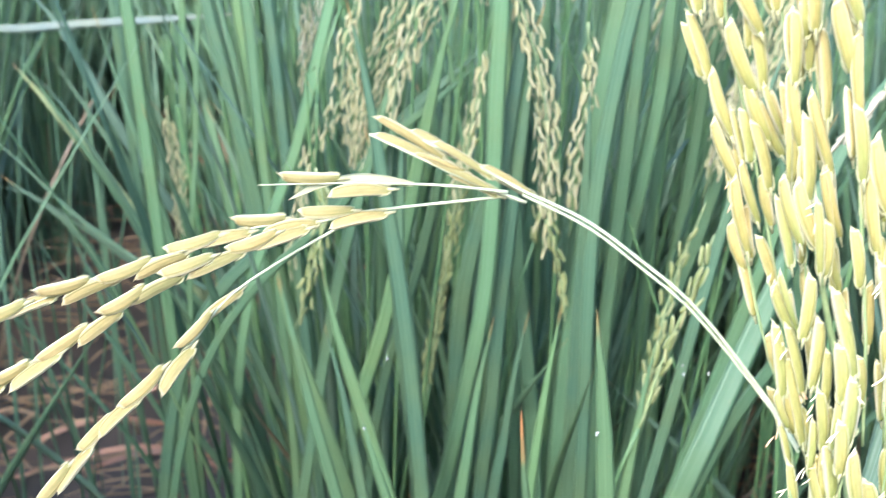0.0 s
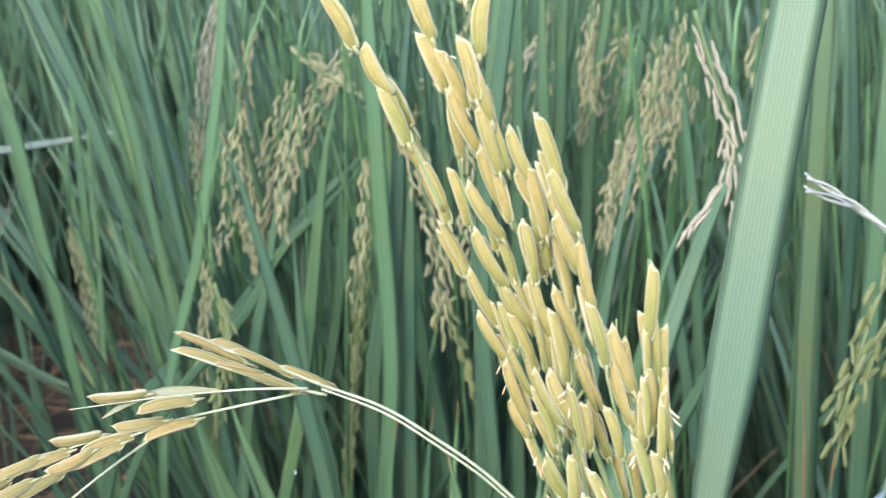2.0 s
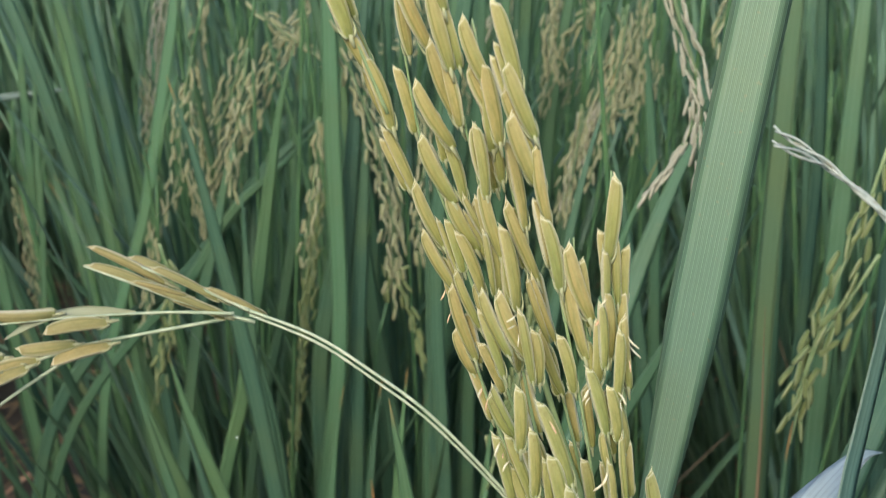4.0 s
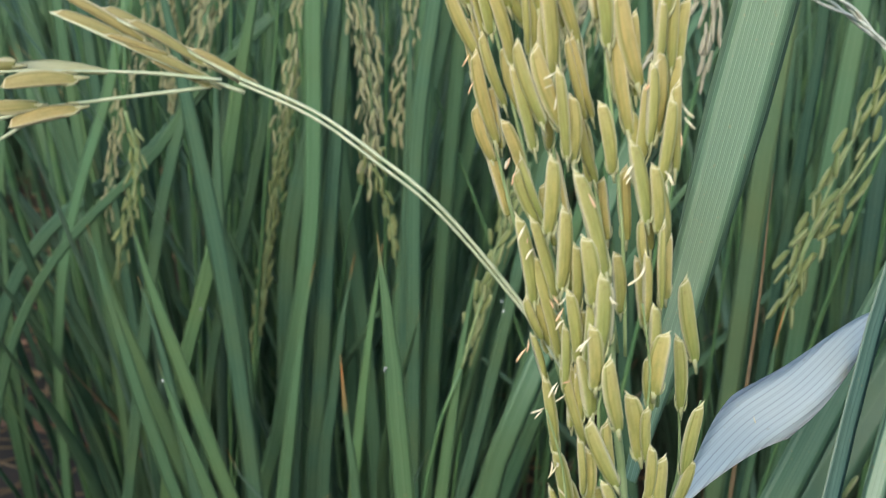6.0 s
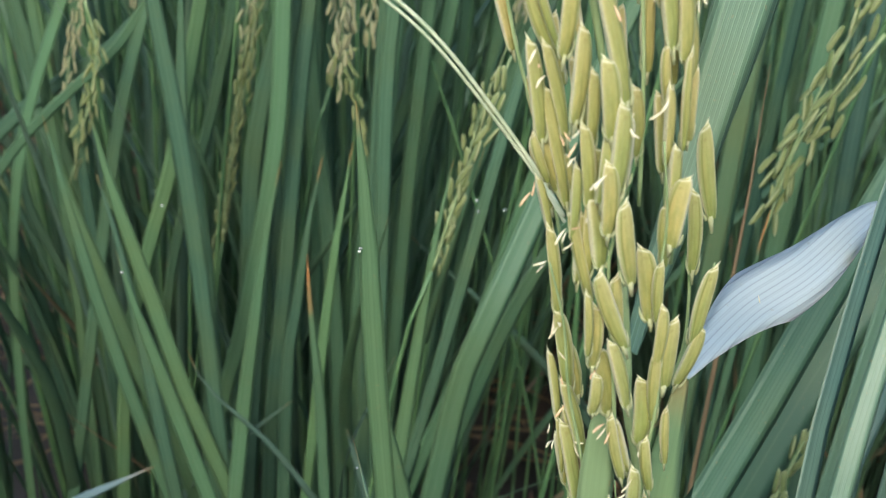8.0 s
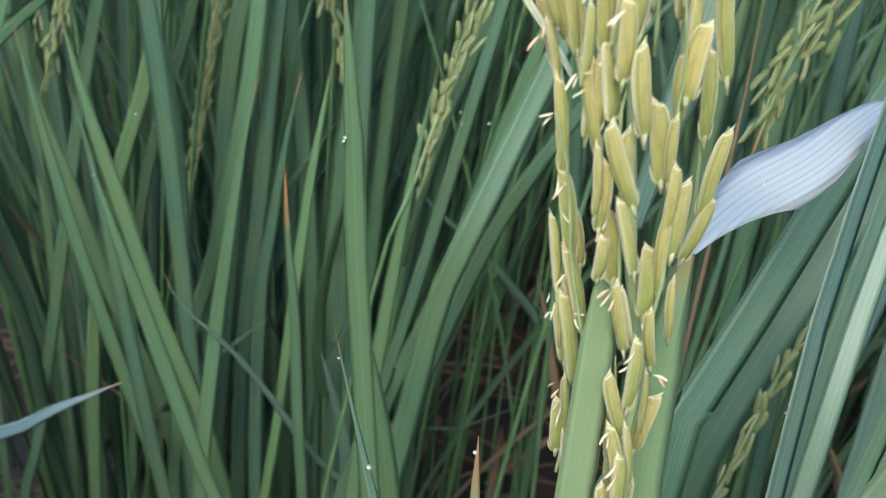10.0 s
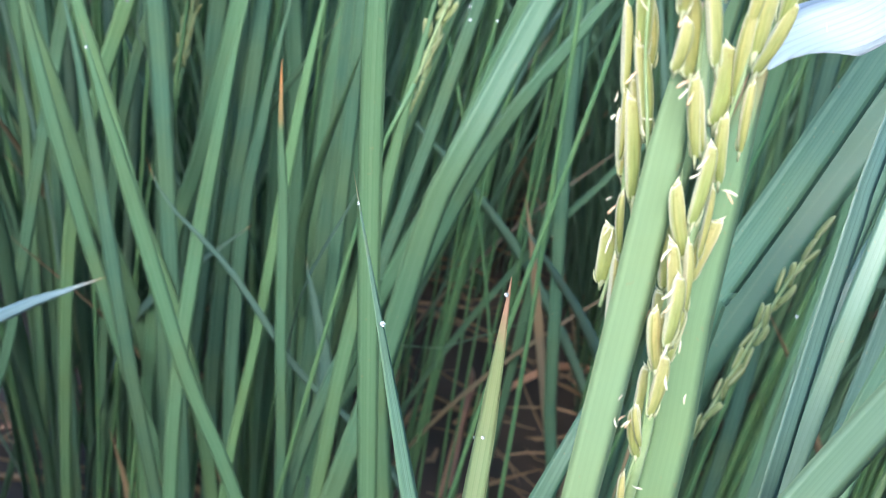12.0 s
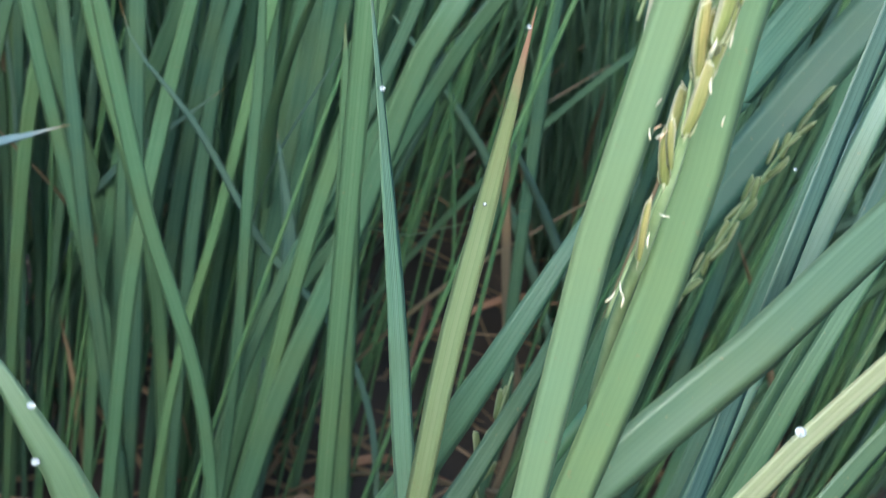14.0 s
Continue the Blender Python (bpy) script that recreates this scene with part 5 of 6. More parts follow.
grains(panicle, HULLS, [((-0.0027, -0.0190, 0.7763), (-0.0056, -0.0196, 0.7842), 0.0019), ((-0.0054, -0.0190, 0.7834), (-0.0084, -0.0196, 0.7910), 0.0019), ((-0.0079, -0.0190, 0.7900), (-0.0114, -0.0196, 0.7980), 0.0019), ((0.0022, -0.0220, 0.7862), (-0.0007, -0.0226, 0.7946), 0.0019), ((0.0008, -0.0220, 0.7927), (-0.0021, -0.0226, 0.7995), 0.0019), ((0.0057, -0.0220, 0.7771), (0.0028, -0.0226, 0.7866), 0.0019), ((0.0043, -0.0220, 0.7742), (0.0008, -0.0226, 0.7816), 0.0019), ((0.0048, -0.0270, 0.7851), (0.0033, -0.0276, 0.7932), 0.0019), ((0.0041, -0.0270, 0.7921), (0.0026, -0.0276, 0.7992), 0.0019), ((0.0097, -0.0260, 0.7810), (0.0066, -0.0266, 0.7898), 0.0019), ((0.0106, -0.0260, 0.7758), (0.0086, -0.0266, 0.7843), 0.0019), ((0.0125, -0.0310, 0.7835), (0.0097, -0.0316, 0.7922), 0.0019), ((0.0140, -0.0310, 0.7778), (0.0116, -0.0316, 0.7854), 0.0019)], 0.05)
grains(panicle, HULLS_LOW, [((0.0269, -0.0375, 0.6538), (0.0253, -0.0379, 0.6588), 0.00100), ((0.0275, -0.0375, 0.6421), (0.0263, -0.0379, 0.6494), 0.00105), ((0.0266, -0.0375, 0.6688), (0.0254, -0.0379, 0.6763), 0.00177)], 0.9)
for points in (BRANCH_B1, BRANCH_B2, BRANCH_B3, BRANCH_B4, BRANCH_B5, BRANCH_B6, BRANCH_B7):
    grain_branch(panicle, points, 0.06, 0.0085, HULLS_SLIM, side=0.0005, splay=0.0, last=0.9, draw=False, back=0.0018, anthers=0.06)
for points in (BRANCH_C3, BRANCH_C4):
    grain_branch(panicle, points, 0.16, 0.0085, HULLS_LOW, side=0.0007, last=0.88, draw=False, back=0.0020, anthers=0.2)
for points in (BRANCH_C5, BRANCH_C6, BRANCH_C7):
    grain_branch(panicle, points, 0.10, 0.0085, HULLS_LOW, side=0.0005, last=0.85, draw=False, back=0.0020, anthers=0.3)
for points in (TOP_A, TOP_B, TOP_C):
    grain_branch(panicle, points, 0.25, 0.0062, HULLS, side=0.0004, splay=1.0)
for place, lean in zip(((0.0260, -0.0395, 0.6384), (0.0259, -0.0395, 0.6371), (0.0268, -0.0395, 0.6369), (0.0271, -0.0395, 0.6452), (0.0270, -0.0395, 0.6643), (0.0260, -0.0395, 0.6684), (0.0273, -0.0395, 0.6694)), (0.4, -0.5, 0.1, 0.2, 0.3, -0.2, 0.1)):
    shared("anther", ANTHERS[grain_seed.randrange(3)], panicle, stand(Vector(place), Vector((lean, -0.2, -0.9)).normalized(), grain_seed.uniform(0, 6)) @ Matrix.Scale(0.85, 4))
# the branch that hangs over
droop_line, _ = smooth_line(DROOP, 30)
part("branch", tube(bmesh.new(), droop_line, 0.00028, 0.00023, 6), STALK_PALE, panicle, "pale drooping side branch")
part("branch", tube(bmesh.new(), [p + Vector((0.0001, -0.0004, -0.0005 - 0.0005 * math.sin(math.pi * i / 29))) for i, p in enumerate(droop_line)], 0.00022, 0.0002, 6), STALK_PALE, panicle)
bare_branch(panicle, DROOP_A, 0.0003, STALK_PALE)
bare_branch(panicle, DROOP_B, 0.0003, STALK_PALE)
bract_line, _ = smooth_line([(-0.0394, -0.0115, 0.7476), (-0.0438, -0.0122, 0.7482), (-0.0480, -0.0130, 0.7485), (-0.0524, -0.0138, 0.7476), (-0.0569, -0.0146, 0.7455)], 24)
bract = strap(bmesh.new(), bract_line, lambda s: 0.00082 * math.sin(math.pi * min(1.0, 0.08 + 0.9 * s)) ** 0.7, (0, -1, 0.4), 0.3, twist=50, wave=0.3)
part("bract", bract, PAPERY, panicle, "papery whitish bract along the drooping branch")
grain_branch(panicle, DROOP_C, 0.42, 0.0075, HULLS_TAN, side=0.0006, last=0.9, splay=3, stalk=STALK_PALE)
grain_branch(panicle, DROOP_D, 0.20, 0.0048, HULLS_TAN, side=0.0004, last=1.0, splay=1.5, stalk=STALK_PALE)
grain_branch(panicle, DROOP_E, 0.12, 0.0048, HULLS_TAN, side=0.0004, last=1.0, splay=1.5, stalk=STALK_PALE)
grain_branch(panicle, DROOP_F, 0.33, 0.0048, HULLS_TAN, side=0.0004, last=1.0, splay=1.5, stalk=STALK_PALE)

# ---- other ears standing in the field ----
EAR_HULL = {
    kind: [spikelet_mesh("spikelet", mat, ln, wd, wd * 0.7, sides=6, rings=5, seed=30 + i) for i in range(2)]
    for kind, mat, ln, wd in (("straw", HUSK_STRAW, 0.0076, 0.0019), ("white", HUSK_WHITE, 0.0066, 0.0014), ("green", HUSK_GREEN, 0.0084, 0.0021))
}
EAR_LABEL = {
    "straw": "rice stalk with a hanging straw-coloured ripe ear",
    "white": "rice stalk with a bleached whitish empty ear",
    "green": "rice stalk with a slender unripe green ear",
}
ear_seed = random.Random(23)


def rice_head(kind, width, points):
    """A stalk from the mud with its ear; the points run along the ear to its tip."""
    pts = [Vector(p) for p in points]
    neck, d = pts[0], (pts[1] - pts[0]).normalized()
    foot = Vector((neck.x + ear_seed.uniform(-0.05, 0.05), neck.y + ear_seed.uniform(0.02, 0.07), 0))
    if d.z > 0.1:
        foot = Vector((neck.x - d.x * 0.25, neck.y + 0.02, 0))
        stem = [foot, foot.lerp(neck, 0.5) - Vector((0.3 * d.x * neck.z * 0.3, 0, 0)), neck - d * 0.05, neck]
    else:
        top = neck - d * 0.035 + Vector((0.004, 0.012, 0.012))
        stem = [foot, foot.lerp(top, 0.55) + Vector((0, 0.02, 0)), top + Vector((0.01 if d.x < 0 else -0.01, 0.02, -0.03)), top, neck]
    ob = new("rice_stalk")
    ob.location = foot
    tagged(ob, EAR_LABEL[kind], "rice stalk", "ears of rice in the field")
    line, _ = smooth_line(stem, 30)
    part("culm", tube(bmesh.new(), [p - foot for p in line], 0.0014, 0.0007, 6), CULM, ob)
    line, length = smooth_line(pts, 24)
    ear = part("ear", tube(bmesh.new(), [p - foot for p in line], 0.0007, 0.0003, 5), STALK if kind == "green" else STALK_DRY, ob)
    ts = tangents(line)
    strands = max(2, int(round(width / (0.0020 if kind == "white" else 0.0030))))
    for k in range(strands):
        off = (k - (strands - 1) / 2) / strands * width
        start = ear_seed.uniform(0.0, 0.22) if strands > 2 else 0.0
        end = ear_seed.uniform(0.75, 1.0)
        count = max(2, int(length * (end - start) / (0.0034 if kind == "white" else 0.0062)))
        phase = ear_seed.uniform(0, 6)
        for i in range(count):
            s = start + (end - start) * (i + ear_seed.random() * 0.5) / count
            f = s * (len(line) - 1)
            j = min(int(f), len(line) - 2)
            t = ts[j]
            across = t.cross(Vector((0, -1, 0))).normalized()
            spread = 0.35 + 0.75 * math.sin(math.pi * min(1, 0.12 + s * 0.85))
            q = line[j].lerp(line[j + 1], f - j) + across * (off * spread + ear_seed.uniform(-0.0008, 0.0008)) + Vector((0, math.sin(phase + 5 * s) * width * 0.3, 0))
            dd = (t + across * ((0.08 if kind == "white" else 0.20) * (1 if i % 2 else -1) + ear_seed.uniform(-0.16, 0.16)) + Vector((0, ear_seed.uniform(-0.15, 0.15), 0))).normalized()
            shared("spikelet", EAR_HULL[kind][ear_seed.randrange(2)], ear, stand(q - foot, dd, ear_seed.uniform(0, 6.28)))
    return ob


rice_head('white', 0.0112, [(-0.1465, 0.5200, 0.7517), (-0.1553, 0.5200, 0.7234), (-0.1650, 0.5200, 0.6841), (-0.1721, 0.5200, 0.6500), (-0.1776, 0.5200, 0.6181)])
rice_head('straw', 0.0086, [(-0.1290, 0.5200, 0.7346), (-0.1389, 0.5200, 0.7026), (-0.1413, 0.5200, 0.6758), (-0.1428, 0.5200, 0.6499)])
rice_head('straw', 0.0152, [(-0.0975, 0.4500, 0.7068), (-0.1115, 0.4500, 0.6771), (-0.1248, 0.4500, 0.6431), (-0.1292, 0.4500, 0.6071), (-0.1284, 0.4500, 0.5867)])
rice_head('straw', 0.0155, [(-0.0614, 0.4500, 0.7252), (-0.0814, 0.4500, 0.7028), (-0.0997, 0.4500, 0.6733), (-0.1159, 0.4500, 0.6393), (-0.1236, 0.4500, 0.6135)])
rice_head('straw', 0.0125, [(-0.1351, 0.4600, 0.6762), (-0.1320, 0.4600, 0.6503), (-0.1357, 0.4600, 0.6208), (-0.1341, 0.4600, 0.5935)])
rice_head('straw', 0.0116, [(-0.0467, 0.3520, 0.7374), (-0.0390, 0.3520, 0.7093), (-0.0287, 0.3520, 0.6746), (-0.0235, 0.3520, 0.6359), (-0.0252, 0.3520, 0.5897)])
rice_head('straw', 0.0078, [(-0.0092, 0.3600, 0.7005), (-0.0070, 0.3600, 0.6711), (-0.0115, 0.3600, 0.6381), (-0.0125, 0.3600, 0.5975)])
rice_head('straw', 0.0074, [(-0.0666, 0.5000, 0.6488), (-0.0732, 0.5000, 0.6111), (-0.0798, 0.5000, 0.5756), (-0.0880, 0.5000, 0.5350)])
rice_head('straw', 0.0106, [(-0.3244, 0.6900, 0.5676), (-0.3217, 0.6900, 0.5327), (-0.3193, 0.6900, 0.4945), (-0.3224, 0.6900, 0.4355)])
rice_head('straw', 0.0077, [(0.0603, 0.4500, 0.7318), (0.0568, 0.4500, 0.7030), (0.0592, 0.4500, 0.6759)])
rice_head('straw', 0.0079, [(0.0694, 0.4000, 0.6753), (0.0650, 0.4000, 0.6467), (0.0603, 0.4000, 0.6171)])
rice_head('straw', 0.0098, [(0.0899, 0.4000, 0.7261), (0.0859, 0.4000, 0.6939), (0.0776, 0.4000, 0.6605), (0.0718, 0.4000, 0.6345)])
rice_head('straw', 0.0090, [(0.0238, 0.4500, 0.7227), (0.0149, 0.4500, 0.6877), (0.0209, 0.4500, 0.6503)])
rice_head('straw', 0.0119, [(0.1138, 0.4500, 0.6994), (0.1082, 0.4500, 0.6728), (0.0874, 0.4500, 0.6588), (0.0660, 0.4500, 0.6286)])
rice_head('white', 0.0062, [(0.0643, 0.1670, 0.7730), (0.0684, 0.1670, 0.7588), (0.0752, 0.1670, 0.7374), (0.0766, 0.1670, 0.7171), (0.0754, 0.1670, 0.6961)])
rice_head('white', 0.0033, [(0.0744, 0.1670, 0.7391), (0.0736, 0.1670, 0.7258), (0.0676, 0.1670, 0.7142), (0.0587, 0.1670, 0.7006)])
rice_head('green', 0.0096, [(0.1317, 0.1700, 0.7173), (0.1260, 0.1700, 0.6936), (0.1184, 0.1700, 0.6687), (0.1092, 0.1700, 0.6286)])
rice_head('green', 0.0099, [(0.1324, 0.1700, 0.6841), (0.1226, 0.1700, 0.6655), (0.1145, 0.1700, 0.6496), (0.1103, 0.1700, 0.6203)])
rice_head('green', 0.0068, [(-0.0941, 0.4200, 0.4521), (-0.0850, 0.4200, 0.5058), (-0.0725, 0.4200, 0.5788), (-0.0597, 0.4200, 0.6662)])
rice_head('green', 0.0047, [(0.0140, 0.2000, 0.5877), (0.0210, 0.2000, 0.6186), (0.0274, 0.2000, 0.6401), (0.0332, 0.2000, 0.6623)])
rice_head('green', 0.0041, [(0.1050, 0.1218, 0.5214), (0.1102, 0.1218, 0.5493), (0.1150, 0.1218, 0.5751), (0.1203, 0.1218, 0.5963)])
rice_head('green', 0.0037, [(0.0438, 0.0410, 0.5162), (0.0425, 0.0410, 0.5340), (0.0425, 0.0410, 0.5459), (0.0423, 0.0410, 0.5571)])
rice_head('straw', 0.0114, [(-0.0437, 0.4000, 0.7005), (-0.0337, 0.4000, 0.6708), (-0.0262, 0.4000, 0.6341), (-0.0255, 0.4000, 0.5864)])
rice_head('green', 0.0077, [(-0.1394, 0.3800, 0.6200), (-0.1362, 0.3800, 0.5940), (-0.1471, 0.3800, 0.5490), (-0.1539, 0.3800, 0.5282)])
rice_head('straw', 0.0109, [(-0.1674, 0.5000, 0.6859), (-0.1679, 0.5000, 0.6542), (-0.1723, 0.5000, 0.6180)])
rice_head('straw', 0.0096, [(0.0419, 0.5000, 0.7324), (0.0375, 0.5000, 0.6951), (0.0315, 0.5000, 0.6596)])
rice_head('straw', 0.0116, [(0.0849, 0.5500, 0.7167), (0.0913, 0.5500, 0.6825), (0.0772, 0.5500, 0.6521), (0.0717, 0.5500, 0.6310)])
rice_head('straw', 0.0095, [(0.1132, 0.5000, 0.7247), (0.1087, 0.5000, 0.6906), (0.0976, 0.5000, 0.6621), (0.0959, 0.5000, 0.6322)])
rice_head('white', 0.0073, [(0.0875, 0.4500, 0.6802), (0.0783, 0.4500, 0.6500), (0.0689, 0.4500, 0.6220)])
rice_head('straw', 0.0125, [(-0.0852, 0.6000, 0.7281), (-0.0830, 0.6000, 0.6918), (-0.0724, 0.6000, 0.6651)])
rice_head('straw', 0.0083, [(-0.1050, 0.5000, 0.7169), (-0.0902, 0.5000, 0.7048), (-0.0724, 0.5000, 0.6875)])
rice_head('straw', 0.0083, [(-0.0051, 0.5000, 0.7324), (-0.0104, 0.5000, 0.6949), (-0.0331, 0.5000, 0.6915)])
rice_head('straw', 0.0090, [(0.1052, 0.4200, 0.7330), (0.0987, 0.4200, 0.6917), (0.0975, 0.4200, 0.6479)])
rice_head('straw', 0.0063, [(0.1310, 0.3500, 0.7455), (0.1232, 0.3500, 0.7269), (0.1201, 0.3500, 0.7098)])
rice_head('straw', 0.0109, [(0.0682, 0.5000, 0.7350), (0.0642, 0.5000, 0.7066), (0.0662, 0.5000, 0.6636)])
rice_head('straw', 0.0091, [(0.0955, 0.4500, 0.7131), (0.0862, 0.4500, 0.6833), (0.0701, 0.4500, 0.6402), (0.0593, 0.4500, 0.5845)])
rice_head('straw', 0.0095, [(-0.1183, 0.4000, 0.7081), (-0.1272, 0.4000, 0.6775), (-0.1307, 0.4000, 0.6488), (-0.1431, 0.4000, 0.6215)])
rice_head('straw', 0.0078, [(-0.1466, 0.4200, 0.6429), (-0.1521, 0.4200, 0.6118), (-0.1615, 0.4200, 0.5661), (-0.1660, 0.4200, 0.5320)])
rice_head('straw', 0.0068, [(-0.0546, 0.3600, 0.6858), (-0.0591, 0.3600, 0.6566), (-0.0690, 0.3600, 0.6058)])
rice_head('green', 0.0058, [(0.0251, 0.3300, 0.5118), (0.0299, 0.3300, 0.5544), (0.0369, 0.3300, 0.5948), (0.0464, 0.3300, 0.6278)])
rice_head('green', 0.0055, [(-0.0839, 0.4000, 0.4913), (-0.0796, 0.4000, 0.5326), (-0.0740, 0.4000, 0.5753), (-0.0700, 0.4000, 0.6035)])
rice_head('green', 0.0050, [(-0.0296, 0.3800, 0.5854), (-0.0261, 0.3800, 0.6036), (-0.0162, 0.3800, 0.5708), (-0.0120, 0.3800, 0.5428)])
rice_head('straw', 0.0088, [(-0.0844, 0.3600, 0.7179), (-0.0908, 0.3600, 0.6872), (-0.0961, 0.3600, 0.6659), (-0.0989, 0.3600, 0.6440)])

rice_head('straw', 0.0088, [(0.0664, 0.5200, 0.7178), (0.0649, 0.5200, 0.6850), (0.0595, 0.5200, 0.6443)])
rice_head('straw', 0.0079, [(0.0961, 0.5000, 0.7187), (0.0801, 0.5000, 0.7040), (0.0634, 0.5000, 0.6758), (0.0561, 0.5000, 0.6462)])
rice_head('straw', 0.0110, [(0.0994, 0.4800, 0.7123), (0.0967, 0.4800, 0.6811), (0.0926, 0.4800, 0.6425)])
rice_head('straw', 0.0079, [(0.1217, 0.5500, 0.7131), (0.1182, 0.5500, 0.6791), (0.1128, 0.5500, 0.6333)])
rice_head('white', 0.0064, [(0.0753, 0.4600, 0.6648), (0.0710, 0.4600, 0.6330), (0.0638, 0.4600, 0.5934)])
rice_head('straw', 0.0035, [(-0.0502, 0.4200, 0.6930), (-0.0717, 0.4200, 0.7104), (-0.0929, 0.4200, 0.7276)])
rice_head('straw', 0.0066, [(-0.0684, 0.5000, 0.7329), (-0.0789, 0.5000, 0.7080), (-0.0900, 0.5000, 0.6792)])
rice_head('straw', 0.0060, [(-0.1331, 0.5000, 0.7181), (-0.1356, 0.5000, 0.6855), (-0.1399, 0.5000, 0.6380)])
rice_head('white', 0.0046, [(0.0408, 0.5000, 0.7193), (0.0290, 0.5000, 0.7041), (0.0201, 0.5000, 0.6852)])
rice_head('straw', 0.0080, [(-0.2836, 0.5800, 0.6001), (-0.2829, 0.5800, 0.5704), (-0.2808, 0.5800, 0.5296), (-0.2819, 0.5800, 0.4871)])
rice_head('straw', 0.0066, [(-0.2772, 0.6000, 0.5643), (-0.2801, 0.6000, 0.5393), (-0.2873, 0.6000, 0.5050)])


def withered_branch(points):
    """A bleached ear branch without grain: two thin strands wound round each other, with shreds of glume."""
    line, length = smooth_line(points, 60)
    foot = Vector((line[0].x + 0.01, line[0].y, 0))
    ob = new("withered_ear")
    ob.location = foot
    tagged(ob, "bleached whitish empty ear branch bending over", "rice stalk", "ears of rice in the field")
    stem, _ = smooth_line([foot, foot + Vector((0.03, 0.01, 0.45)), line[0] + Vector((0.03, 0, -0.04)), line[0]], 24)
    part("culm", tube(bmesh.new(), [p - foot for p in stem], 0.0014, 0.0006, 6), STALK_DRY, ob)
    for ph in (0.0, 2.6):
        strand = [p - foot + Vector((0, math.cos(i * 0.28 + ph), math.sin(i * 0.28 + ph))) * (0.0004 + 0.0005 * (i / 59) ** 3) for i, p in enumerate(line)]
        part("strand", tube(bmesh.new(), strand, 0.0006, 0.0003, 6), STALK_WHITE, ob)
    ts = tangents(line)
    for i in range(4, 58, 5):
        d = (ts[i] + Vector((0, ear_seed.uniform(-0.3, 0.3), ear_seed.uniform(-0.3, 0.3)))).normalized()
        shared("glume", EAR_HULL["white"][1], ob, stand(line[i] - foot, d, ear_seed.uniform(0, 6)) @ Matrix.Diagonal((0.4, 0.4, 0.55, 1)))
    return ob


withered_branch([(0.1193, 0.1022, 0.7071), (0.1020, 0.1022, 0.7239), (0.0920, 0.1022, 0.7330), (0.0794, 0.1022, 0.7418)])
withered_branch([(0.1226, 0.1060, 0.7043), (0.1030, 0.1060, 0.7237), (0.0921, 0.1060, 0.7314), (0.0803, 0.1060, 0.7373)])

# ---- the field behind ----
field_seed = random.Random(41)


def field_blade(material, height, width, lean, sag, seed):
    rnd = random.Random(seed)
    pts = []
    for k in range(5):
        s = k / 4
        out = lean * s ** 1.3 + sag * s ** 3
        z = height * (s - 0.22 * sag / max(0.2, height) * s ** 3)
        pts.append((out, rnd.uniform(-0.012, 0.012) * s, z))
    line, _ = smooth_line(pts, 16)
    bm = strap(bmesh.new(), line, blade_width(width, 0.05, 0.55), (-1.0, 0.15, 0.35), 0.2, turn=rnd.uniform(-50, 50), twist=rnd.uniform(-70, 70), wave=0.05)
    me = bpy.data.meshes.new("leaf_blade")
    bm.to_mesh(me)
    bm.free()
    me.materials.append(material)
    for p in me.polygons:
        p.use_smooth = True
    return me


FIELD_BLADES = []
for i in range(40):
    mat = (LEAF, LEAF, LEAFD, LEAF, LEAFB, LEAFGREY, LEAFD, LEAF, LEAFGREY, LEAF)[i % 10]
    FIELD_BLADES.append(field_blade(mat, field_seed.uniform(0.55, 0.92), field_seed.uniform(0.0045, 0.0085), field_seed.uniform(0.01, 0.22), field_seed.uniform(-0.02, 0.12), 100 + i))
DRY_BLADES = [field_blade(DEAD, field_seed.uniform(0.3, 0.55), 0.006, field_seed.uniform(0.1, 0.25), field_seed.uniform(0.05, 0.2), 200 + i) for i in range(4)]
STEMS = []
for i in range(4):
    bm = tube(bmesh.new(), smooth_line([(0, 0, -0.02), (0.01 * i, 0.006, 0.25), (0.03 + 0.012 * i, 0.01, 0.6)], 8)[0], 0.0028, 0.0016, 6)
    me = bpy.data.meshes.new("culm")
    bm.to_mesh(me)
    bm.free()
    me.materials.append(CULM)
    STEMS.append(me)


def field_plant(blades, stems=6):
    ob = plant(0, 0)
    for i in range(blades):
        a = field_seed.uniform(0, 2 * math.pi)
        r = 0.035 * math.sqrt(field_seed.random())
        me = FIELD_BLADES[field_seed.randrange(len(FIELD_BLADES))] if field_seed.random() > 0.06 else DRY_BLADES[field_seed.randrange(4)]
        m = Matrix.Translation((r * math.cos(a), r * math.sin(a), -0.015)) @ Matrix.Rotation(a + field_seed.uniform(-0.6, 0.6), 4, "Z") @ Matrix.Diagonal((1, 1, field_seed.uniform(0.85, 1.08), 1))
        shared("leaf_blade", me, ob, m)
    for i in range(stems):
        a = field_seed.uniform(0, 2 * math.pi)
        shared("culm", STEMS[i % 4], ob, Matrix.Translation((0.02 * math.cos(a), 0.02 * math.sin(a), 0)) @ Matrix.Rotation(a, 4, "Z"))
    return ob


